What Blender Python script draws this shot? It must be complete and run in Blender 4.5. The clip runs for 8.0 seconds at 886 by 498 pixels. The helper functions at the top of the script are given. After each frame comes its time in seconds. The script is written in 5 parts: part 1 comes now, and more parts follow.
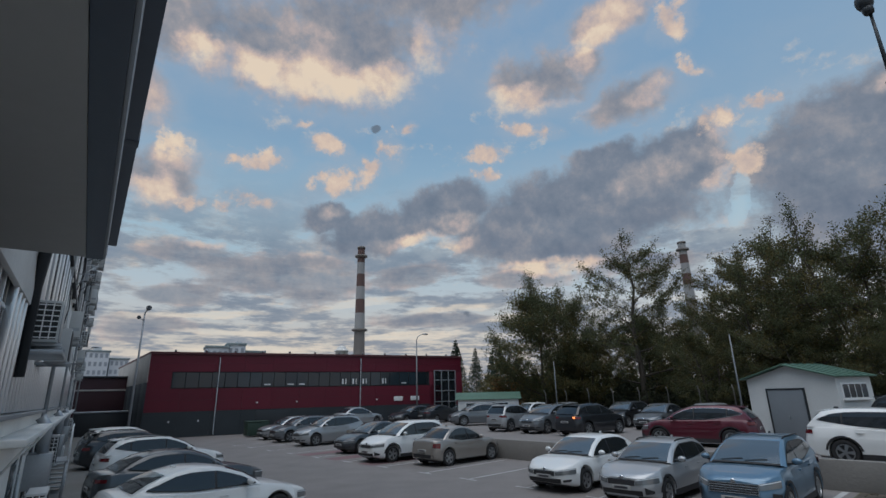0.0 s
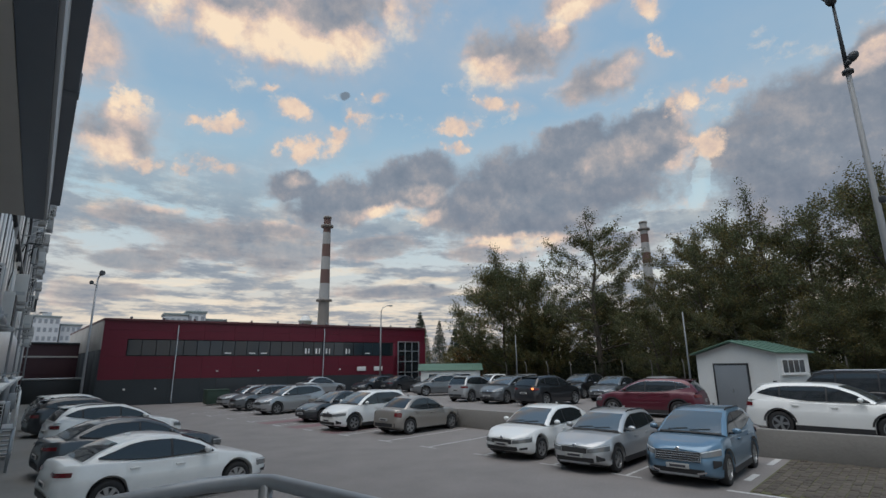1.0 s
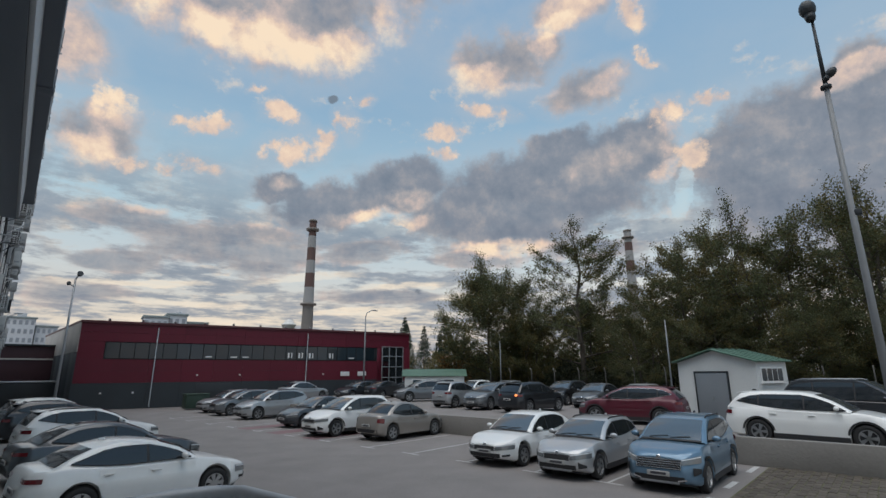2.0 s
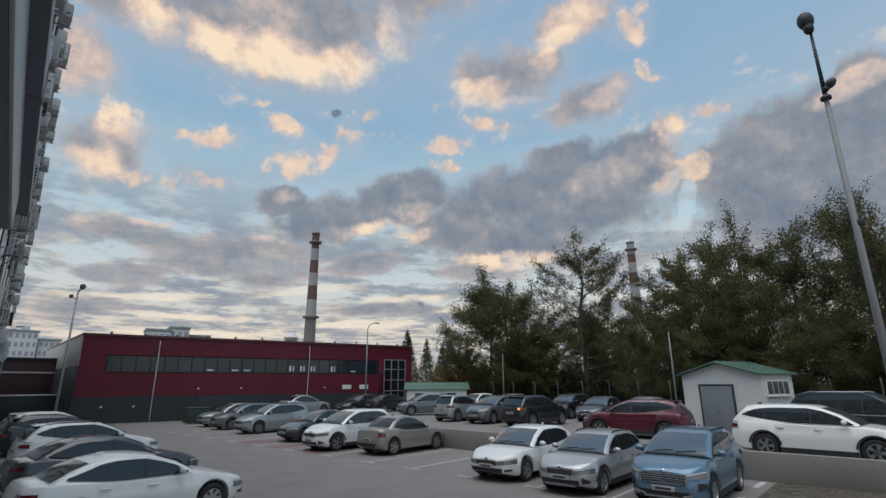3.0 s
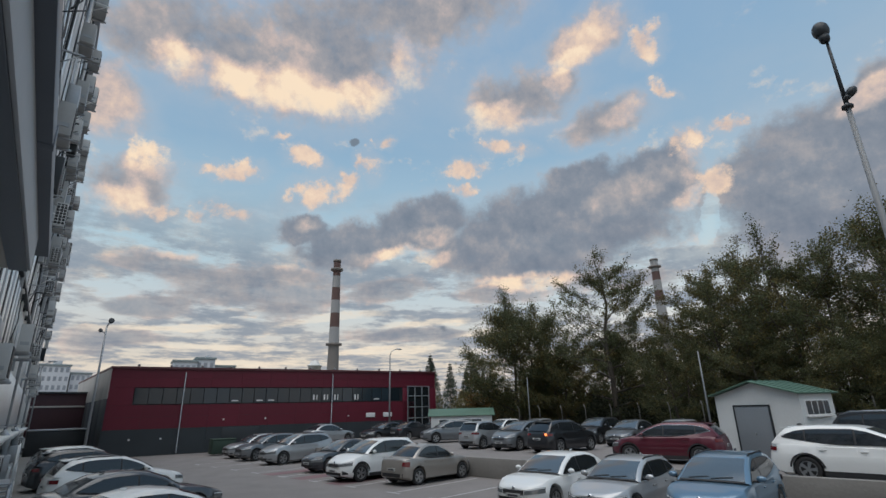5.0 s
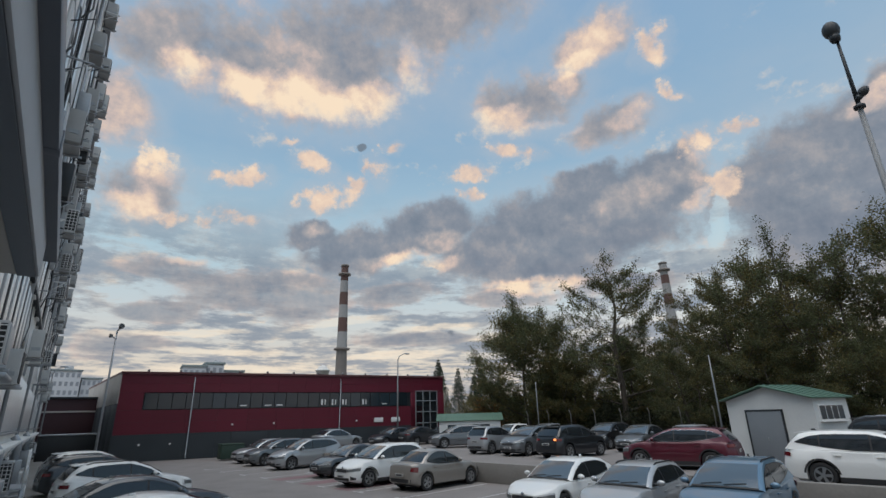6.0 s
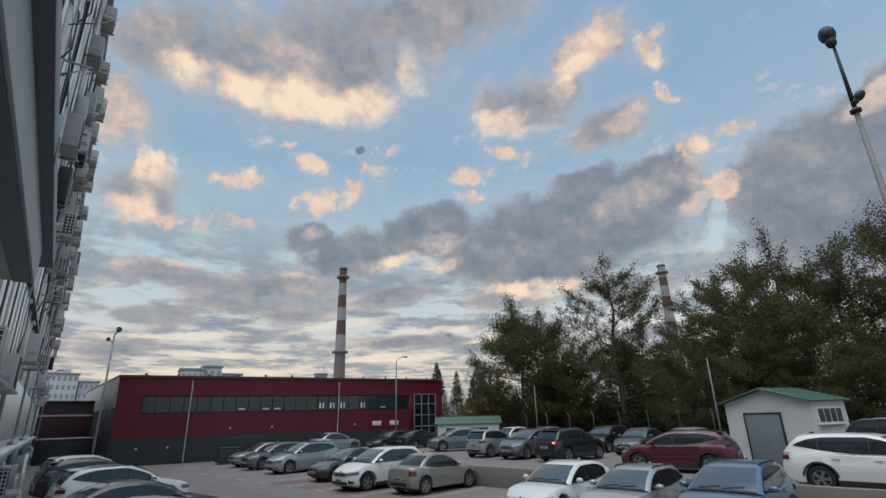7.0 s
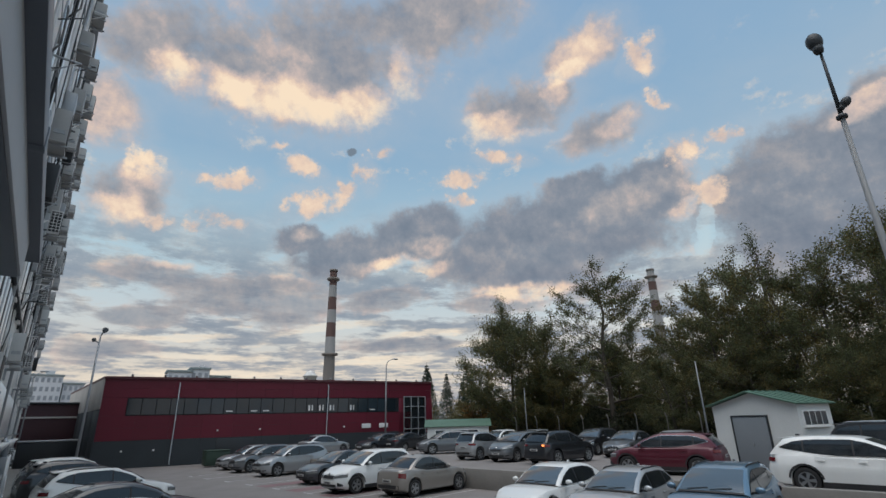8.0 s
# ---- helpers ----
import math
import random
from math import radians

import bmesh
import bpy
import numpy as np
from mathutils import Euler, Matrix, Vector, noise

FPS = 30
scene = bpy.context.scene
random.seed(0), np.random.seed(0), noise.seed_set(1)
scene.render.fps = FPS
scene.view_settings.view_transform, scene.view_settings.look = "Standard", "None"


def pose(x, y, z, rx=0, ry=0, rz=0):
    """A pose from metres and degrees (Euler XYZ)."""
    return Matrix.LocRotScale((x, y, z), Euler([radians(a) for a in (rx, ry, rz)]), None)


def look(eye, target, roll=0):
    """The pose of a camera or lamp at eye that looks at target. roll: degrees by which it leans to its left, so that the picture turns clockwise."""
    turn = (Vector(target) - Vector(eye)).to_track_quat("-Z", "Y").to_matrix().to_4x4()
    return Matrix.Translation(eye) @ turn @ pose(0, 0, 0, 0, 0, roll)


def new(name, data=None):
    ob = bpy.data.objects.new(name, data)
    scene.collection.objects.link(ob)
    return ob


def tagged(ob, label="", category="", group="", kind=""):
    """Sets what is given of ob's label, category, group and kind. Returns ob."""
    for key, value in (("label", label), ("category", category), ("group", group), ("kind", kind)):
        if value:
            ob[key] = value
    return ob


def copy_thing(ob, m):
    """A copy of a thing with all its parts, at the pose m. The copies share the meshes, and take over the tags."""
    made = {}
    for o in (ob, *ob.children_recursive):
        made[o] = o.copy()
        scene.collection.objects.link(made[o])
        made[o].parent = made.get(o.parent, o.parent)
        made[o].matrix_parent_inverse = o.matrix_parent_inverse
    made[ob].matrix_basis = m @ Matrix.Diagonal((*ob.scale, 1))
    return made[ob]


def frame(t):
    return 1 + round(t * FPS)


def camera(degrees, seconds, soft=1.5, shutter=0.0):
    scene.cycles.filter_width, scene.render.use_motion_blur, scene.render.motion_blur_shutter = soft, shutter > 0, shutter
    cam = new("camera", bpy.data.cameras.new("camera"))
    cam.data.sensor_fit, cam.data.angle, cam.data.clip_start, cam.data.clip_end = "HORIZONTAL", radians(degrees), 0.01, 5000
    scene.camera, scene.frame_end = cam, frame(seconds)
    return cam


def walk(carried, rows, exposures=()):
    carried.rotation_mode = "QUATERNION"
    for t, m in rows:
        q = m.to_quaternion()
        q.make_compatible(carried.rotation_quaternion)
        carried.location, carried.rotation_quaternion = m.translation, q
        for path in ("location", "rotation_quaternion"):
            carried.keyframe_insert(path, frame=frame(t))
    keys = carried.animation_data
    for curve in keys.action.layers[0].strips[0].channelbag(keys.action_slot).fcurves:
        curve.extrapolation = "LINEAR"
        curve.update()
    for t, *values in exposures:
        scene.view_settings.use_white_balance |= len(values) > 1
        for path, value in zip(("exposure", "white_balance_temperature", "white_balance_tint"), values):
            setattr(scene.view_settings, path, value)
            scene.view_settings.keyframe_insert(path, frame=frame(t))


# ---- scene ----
cam = camera(83.6, 8.0)
PATH = [
    (0, (-0.040, 0.000, 2.860), (1.268, 1.404, 3.425), -1.4),
    (0.5, (-0.028, -0.005, 2.866), (1.342, 1.368, 3.354), -1.1),
    (1, (0.010, -0.003, 2.855), (1.430, 1.329, 3.312), -0.7),
    (1.5, (0.016, -0.001, 2.866), (1.468, 1.295, 3.326), -0.3),
    (3, (0.109, -0.015, 2.860), (1.547, 1.272, 3.386), -0.3),
    (3.5, (0.130, -0.026, 2.878), (1.545, 1.276, 3.430), -0.7),
    (4, (0.152, -0.038, 2.871), (1.546, 1.273, 3.450), -1.0),
    (4.5, (0.176, -0.042, 2.892), (1.555, 1.276, 3.494), -1.3),
    (6, (0.214, -0.011, 2.913), (1.552, 1.332, 3.548), -1.5),
    (6.5, (0.235, -0.019, 2.902), (1.570, 1.326, 3.542), -1.5),
    (7, (0.219, -0.021, 2.935), (1.559, 1.315, 3.580), -1.6),
    (7.5, (0.231, -0.027, 2.910), (1.581, 1.297, 3.563), -1.5),
    (8, (0.218, 0.000, 2.894), (1.582, 1.308, 3.549), -1.5),
]
walk(cam, [(t, look(e, g, r)) for t, e, g, r in PATH], [(0, -0.3, 6150, 10), (0.5, -0.05, 6450, 10), (1.0, 0.0, 6550, 10), (8, 0.0, 6550, 10)])

# ---- world and light ----

def world_sky():
    """Evening sky: clear blue between broken clouds whose undersides catch the low sun."""
    w = bpy.data.worlds.new("evening_sky")
    scene.world = w
    w.use_nodes = True
    nt = w.node_tree
    N, K = nt.nodes, nt.links
    N.clear()

    def node(kind, **kw):
        n = N.new(kind)
        for k, v in kw.items():
            if k == "op":
                n.operation = v
            elif k == "ins":
                for i, val in v.items():
                    if isinstance(val, bpy.types.NodeSocket):
                        K.new(val, n.inputs[i])
                    else:
                        n.inputs[i].default_value = val
        return n

    def M(op, a, b=0.0, c=0.0, clamp=False):
        n = node("ShaderNodeMath", op=op, ins={0: a, 1: b, 2: c})
        n.use_clamp = clamp
        return n.outputs[0]

    def V(op, a, b=(0, 0, 0)):
        n = node("ShaderNodeVectorMath", op=op, ins={0: a, 1: b})
        return n.outputs["Value"] if op in ("DOT_PRODUCT", "LENGTH") else n.outputs[0]

    def smooth(x, lo, hi):
        n = node("ShaderNodeMapRange", ins={0: x, 1: lo, 2: hi})
        n.interpolation_type = "SMOOTHSTEP"
        return n.outputs[0]

    def noise_tex(vec, scale, detail, rough=0.55):
        n = node("ShaderNodeTexNoise", ins={"Vector": vec, "Scale": scale, "Detail": detail, "Roughness": rough})
        return n

    def mix(fac, a, b):
        n = N.new("ShaderNodeMix")
        n.data_type = "RGBA"
        for sock, val in ((n.inputs[0], fac), (n.inputs[6], a), (n.inputs[7], b)):
            if isinstance(val, bpy.types.NodeSocket):
                K.new(val, sock)
            else:
                sock.default_value = val
        return n.outputs[2]

    def ramp(x, stops):
        n = node("ShaderNodeValToRGB", ins={0: x})
        el = n.color_ramp.elements
        while len(el) < len(stops):
            el.new(0.5)
        for e, (p, c) in zip(el, stops):
            e.position, e.color = p, (*c, 1)
        return n.outputs[0]

    d = node("ShaderNodeTexCoord").outputs["Generated"]
    sep = node("ShaderNodeSeparateXYZ", ins={0: d})
    dz = sep.outputs[2]
    up = M("MAXIMUM", dz, 0.0)

    # clear sky
    sky = node("ShaderNodeTexSky")
    sky.sky_type, sky.sun_disc = "NISHITA", False
    sky.sun_elevation, sky.sun_rotation = radians(4), radians(SUN_AZ)
    sky.air_density, sky.dust_density, sky.ozone_density = 1.2, 1.0, 2.0
    nish = V("SCALE", sky.outputs[0])
    nish.node.inputs[3].default_value = 0.10
    clear = ramp(up, [(0.0, (0.58, 0.54, 0.52)), (0.09, (0.80, 0.72, 0.62)), (0.19, (0.62, 0.70, 0.74)), (0.30, (0.47, 0.66, 0.77)),
                      (0.48, (0.30, 0.48, 0.66)), (0.75, (0.25, 0.42, 0.64))])
    clear = mix(0.12, clear, nish)

    def offset(vec, scale, detail, amount, rough=0.6):
        n = V("SCALE", V("SUBTRACT", noise_tex(vec, scale, detail, rough).outputs["Color"], (0.5, 0.5, 0.5)))
        n.node.inputs[3].default_value = amount
        return n

    def axes(az, el, wa, wb, tilt):
        a, e, t = radians(az), radians(el), radians(tilt)
        right = Vector((math.cos(a), -math.sin(a), 0))
        rise = Vector((-math.sin(e) * math.sin(a), -math.sin(e) * math.cos(a), math.cos(e)))
        return tuple((right * math.cos(t) + rise * math.sin(t)) / wa), tuple((rise * math.cos(t) - right * math.sin(t)) / wb)

    def lump(vec, row):
        """1 in the middle of a lump of cloud, 0 on its rim, negative outside."""
        p, q = axes(*row[:5])
        pa, qb = V("DOT_PRODUCT", vec, p), V("DOT_PRODUCT", vec, q)
        return M("SUBTRACT", 1.0, M("MULTIPLY_ADD", pa, pa, M("MULTIPLY", qb, qb)))

    def field(vec, rows, soft=0.3):
        total = None
        for row in rows:
            m = M("MAXIMUM", lump(vec, row), -2.0)
            total = m if total is None else M("SMOOTH_MAX", total, m, soft)
        return total

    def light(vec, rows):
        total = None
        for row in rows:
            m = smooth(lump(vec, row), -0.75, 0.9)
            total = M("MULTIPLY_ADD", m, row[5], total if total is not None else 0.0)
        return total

    def n(vec, scale, detail, rough=0.6):
        return M("SUBTRACT", noise_tex(vec, scale, detail, rough).outputs["Fac"], 0.5)

    # ragged edges: two scales of warp
    wd = V("ADD", V("ADD", d, offset(d, 6.0, 6, 0.085)), offset(d, 19.0, 5, 0.034))
    low_d = V("ADD", d, V("MULTIPLY", offset(V("MULTIPLY", d, (1, 1, 3.5)), 7.0, 7, 0.10), (1, 1, 0.38)))
    billow, curl, tear = n(d, 8.5, 10, 0.62), n(d, 19.0, 8, 0.6), n(d, 40.0, 5, 0.6)
    flat = n(V("MULTIPLY", d, (1.0, 1.0, 3.2)), 8.0, 10, 0.64)
    relief = M("SUBTRACT", billow, n(V("ADD", d, (-0.006, 0.004, -0.016)), 8.5, 10, 0.62))
    rough = M("MULTIPLY_ADD", tear, 0.75, M("MULTIPLY_ADD", curl, 1.5, M("MULTIPLY", billow, 2.6)))

    gaps = field(wd, GAPS)
    high = field(wd, MASS_HIGH)
    mid = M("SUBTRACT", field(wd, MASS_MID), M("MULTIPLY", smooth(gaps, -0.4, 0.7), 1.5))
    low = M("SUBTRACT", field(low_d, MASS_LOW), M("MULTIPLY", smooth(gaps, -0.4, 0.7), 0.8))
    puffs = field(V("ADD", wd, offset(d, 34.0, 4, 0.014)), PUFFS, 0.15)

    # flat cloud deck seen towards the horizon, and thin scraps overhead
    deck = node("ShaderNodeCombineXYZ", ins={0: M("DIVIDE", sep.outputs[0], M("ADD", up, 0.045)),
                                             1: M("DIVIDE", sep.outputs[1], M("ADD", up, 0.045))}).outputs[0]
    fb = noise_tex(deck, 1.7, 10, 0.66).outputs["Fac"]
    fb2 = noise_tex(deck, 0.45, 5, 0.5).outputs["Fac"]
    near_horizon = smooth(up, 0.44, 0.24)
    deck_mask = M("MULTIPLY", smooth(M("ADD", M("MULTIPLY", fb, 0.8), M("MULTIPLY", fb2, 0.2)), 0.43, 0.54), near_horizon)
    streaks = smooth(M("MULTIPLY_ADD", flat, 2.6, field(low_d, STREAKS)), -0.5, 0.8)
    deck_glow = M("MULTIPLY_ADD", M("SUBTRACT", fb, 0.5), -2.0, M("MULTIPLY_ADD", curl, 0.9, M("MULTIPLY_ADD", streaks, 0.34, 0.40)))
    deck_col = ramp(deck_glow, [(0.0, (0.19, 0.240, 0.315)), (0.30, (0.27, 0.310, 0.370)), (0.50, (0.43, 0.42, 0.42)),
                                (0.72, (0.76, 0.65, 0.54)), (1.0, (0.95, 0.84, 0.68))])
    veil = M("MULTIPLY", smooth(noise_tex(deck, 0.9, 6, 0.6).outputs["Fac"], 0.40, 0.70), 0.22)

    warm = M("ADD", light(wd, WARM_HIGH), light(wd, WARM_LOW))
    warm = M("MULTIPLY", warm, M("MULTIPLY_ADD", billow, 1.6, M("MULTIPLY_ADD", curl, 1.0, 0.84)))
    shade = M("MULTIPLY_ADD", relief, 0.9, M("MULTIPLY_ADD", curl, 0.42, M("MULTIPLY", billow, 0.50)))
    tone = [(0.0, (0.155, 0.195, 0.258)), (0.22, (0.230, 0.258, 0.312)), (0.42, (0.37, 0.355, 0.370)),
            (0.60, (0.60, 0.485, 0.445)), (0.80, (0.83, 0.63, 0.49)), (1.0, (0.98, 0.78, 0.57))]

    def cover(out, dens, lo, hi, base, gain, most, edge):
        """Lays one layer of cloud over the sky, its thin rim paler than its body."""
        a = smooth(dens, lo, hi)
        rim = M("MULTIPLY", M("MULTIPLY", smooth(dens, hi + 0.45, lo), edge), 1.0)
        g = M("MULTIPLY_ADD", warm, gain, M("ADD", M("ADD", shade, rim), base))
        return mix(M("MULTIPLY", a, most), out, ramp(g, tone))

    out = mix(veil, clear, (0.50, 0.53, 0.57, 1))
    around = M("MAXIMUM", M("MAXIMUM", high, mid), puffs)
    out = mix(M("MULTIPLY", smooth(M("MULTIPLY_ADD", rough, 0.9, around), -1.9, 0.5), 0.34), out, (0.46, 0.50, 0.56, 1))
    scraps = M("MULTIPLY", smooth(M("MULTIPLY_ADD", tear, 0.5, M("ADD", n(deck, 4.2, 7), n(deck, 0.8, 3))), 0.10, 0.30), smooth(up, 0.75, 0.45))
    out = mix(M("MULTIPLY", scraps, 0.55), out, (0.84, 0.70, 0.56, 1))
    out = mix(M("MULTIPLY", deck_mask, 0.82), out, deck_col)
    out = mix(M("MULTIPLY", M("MULTIPLY", streaks, smooth(up, 0.30, 0.12)), 0.50), out, (0.94, 0.83, 0.67, 1))
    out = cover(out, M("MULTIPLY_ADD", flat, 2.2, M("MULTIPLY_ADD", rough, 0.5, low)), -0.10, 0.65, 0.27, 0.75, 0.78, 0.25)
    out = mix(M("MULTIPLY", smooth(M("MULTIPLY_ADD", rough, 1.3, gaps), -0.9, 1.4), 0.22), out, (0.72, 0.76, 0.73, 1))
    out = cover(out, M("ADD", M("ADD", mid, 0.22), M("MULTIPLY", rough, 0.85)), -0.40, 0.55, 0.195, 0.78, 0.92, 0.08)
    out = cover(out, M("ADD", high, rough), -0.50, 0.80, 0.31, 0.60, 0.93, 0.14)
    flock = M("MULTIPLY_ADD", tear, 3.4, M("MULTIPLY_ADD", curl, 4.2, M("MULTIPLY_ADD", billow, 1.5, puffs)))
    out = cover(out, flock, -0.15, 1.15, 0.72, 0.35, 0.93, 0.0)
    for row in SHREDS:
        a = radians(row[0])
        # only the half of the sky that the shred hangs in
        ahead = smooth(V("DOT_PRODUCT", d, (math.sin(a), math.cos(a), 0)), 0.2, 0.4)
        m = smooth(M("MULTIPLY_ADD", tear, 3.0, M("MULTIPLY_ADD", curl, 1.0, lump(V("ADD", d, offset(d, 60.0, 4, 0.010)), row))), 0.0, 0.7)
        out = mix(M("MULTIPLY", M("MULTIPLY", ahead, m), 0.80), out, (0.15, 0.18, 0.22, 1))
    # below the horizon
    out = mix(smooth(dz, 0.0, -0.03), out, (0.10, 0.10, 0.10, 1))
    bg = node("ShaderNodeBackground", ins={0: out, 1: SKY})
    K.new(bg.outputs[0], node("ShaderNodeOutputWorld").inputs[0])


SUN_AZ, SKY = 100.0, 1.0
# lumps of cloud: azimuth, elevation, half width, half height (radians), tilt; for the lit parts also their strength
MASS_HIGH = [
    (30.8, 38.7, 0.171, 0.112, 10), (20.0, 37.5, 0.151, 0.084, -6), (11.1, 36.7, 0.081, 0.048, 7), (42.7, 44.2, 0.187, 0.062, 3),
    (65.3, 39.3, 0.078, 0.041, 15), (56.3, 34.6, 0.096, 0.056, 6), (61.2, 35.8, 0.036, 0.031, -9), (66.2, 30.4, 0.08, 0.039, 0),
    (7.4, 29.6, 0.055, 0.068, 22), (10.8, 21.9, 0.066, 0.046, 15),
]
MASS_MID = [
    (59.4, 19.1, 0.229, 0.083, 5), (70.1, 22.9, 0.102, 0.058, 14), (63.2, 24.1, 0.083, 0.041, 13), (43.3, 21.0, 0.092, 0.045, 11),
    (34.9, 18.4, 0.103, 0.044, 8), (29.3, 19.9, 0.05, 0.026, 6), (85.5, 18.8, 0.155, 0.123, 4), (91.3, 23.3, 0.096, 0.067, 15),
    (90.5, 14.4, 0.128, 0.076, -14),
]
MASS_LOW = [
    (23.0, 13.2, 0.18, 0.054, 0), (15.9, 14.7, 0.102, 0.031, -6), (29.1, 11.5, 0.092, 0.035, 3), (11.8, 7.2, 0.083, 0.022, 4),
    (39.1, 13.4, 0.1, 0.029, 9), (52.4, 12.7, 0.112, 0.025, 3), (14.5, 10.6, 0.073, 0.021, 6), (41.8, 8.3, 0.144, 0.018, 0),
    (64.7, 13.3, 0.125, 0.022, 0),
]
PUFFS = [
    (20.5, 25.2, 0.054, 0.015, 11), (20.8, 20.7, 0.051, 0.018, -4), (30.0, 23.8, 0.076, 0.028, 22), (36.9, 27.5, 0.028, 0.032, 4),
    (33.7, 25.8, 0.028, 0.015, 5), (25.9, 29.5, 0.02, 0.008, 10), (38.9, 30.5, 0.024, 0.01, 4), (12.0, 24.9, 0.033, 0.028, 4),
    (13.5, 20.5, 0.041, 0.017, 12), (72.1, 36.6, 0.032, 0.033, 4), (73.3, 31.9, 0.029, 0.012, -39), (75.1, 26.4, 0.033, 0.024, -14),
    (77.1, 22.4, 0.031, 0.027, -34), (78.7, 26.9, 0.031, 0.012, -7), (49.0, 26.6, 0.04, 0.019, -1), (53.8, 29.0, 0.05, 0.019, -12),
    (48.6, 24.2, 0.032, 0.016, -1), (28.7, 27.3, 0.036, 0.019, -23),
]
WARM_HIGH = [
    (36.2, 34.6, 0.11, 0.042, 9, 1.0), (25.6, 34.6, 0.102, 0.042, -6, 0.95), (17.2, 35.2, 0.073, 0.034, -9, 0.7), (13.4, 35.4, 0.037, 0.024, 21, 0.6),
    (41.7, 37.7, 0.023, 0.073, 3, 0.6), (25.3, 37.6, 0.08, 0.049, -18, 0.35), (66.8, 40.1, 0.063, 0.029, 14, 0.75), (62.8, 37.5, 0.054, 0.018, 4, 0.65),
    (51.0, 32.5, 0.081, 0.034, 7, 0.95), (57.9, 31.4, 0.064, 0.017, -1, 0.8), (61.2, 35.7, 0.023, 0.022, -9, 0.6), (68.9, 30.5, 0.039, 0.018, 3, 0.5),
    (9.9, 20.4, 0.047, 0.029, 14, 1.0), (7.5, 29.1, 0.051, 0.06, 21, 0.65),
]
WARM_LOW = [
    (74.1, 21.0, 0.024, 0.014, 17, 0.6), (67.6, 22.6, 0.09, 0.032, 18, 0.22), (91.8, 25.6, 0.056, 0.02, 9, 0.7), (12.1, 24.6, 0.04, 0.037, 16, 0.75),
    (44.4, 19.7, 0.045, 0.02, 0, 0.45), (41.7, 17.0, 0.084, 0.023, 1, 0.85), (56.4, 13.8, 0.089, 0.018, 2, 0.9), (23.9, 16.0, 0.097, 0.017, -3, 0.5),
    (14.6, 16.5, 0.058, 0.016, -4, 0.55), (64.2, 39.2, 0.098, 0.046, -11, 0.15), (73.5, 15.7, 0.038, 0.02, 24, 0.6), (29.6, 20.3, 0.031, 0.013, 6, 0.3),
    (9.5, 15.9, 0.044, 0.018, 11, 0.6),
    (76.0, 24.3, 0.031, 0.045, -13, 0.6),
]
GAPS = [
    (75.4, 18.1, 0.015, 0.06, -23), (41.7, 16.1, 0.051, 0.011, 6), (73.1, 14.6, 0.047, 0.012, -2),
]
SHREDS = [
    (34.7, 29.9, 0.012, 0.008, 16), (45.6, 8.9, 0.009, 0.009, -20),
]
STREAKS = [
    (21.0, 6.8, 0.109, 0.008, 0), (17.7, 8.7, 0.095, 0.007, 2), (43.8, 9.6, 0.09, 0.008, 3), (32.8, 10.1, 0.095, 0.008, 5),
    (12.5, 8.3, 0.062, 0.007, 5), (38.0, 6.4, 0.13, 0.008, 2), (20.2, 4.9, 0.177, 0.01, 2), (51.6, 8.2, 0.09, 0.008, 3),
]
world_sky()

sun = new("sun", bpy.data.lights.new("sun", "SUN"))
sun.data.energy, sun.data.angle, sun.data.color = 2.15, radians(70), (1.0, 0.945, 0.88)
sun.matrix_world = look((0, 0, 0), (math.sin(radians(SUN_AZ + 150)) * -0.3, math.cos(radians(SUN_AZ + 150)) * -0.3, -1.0))


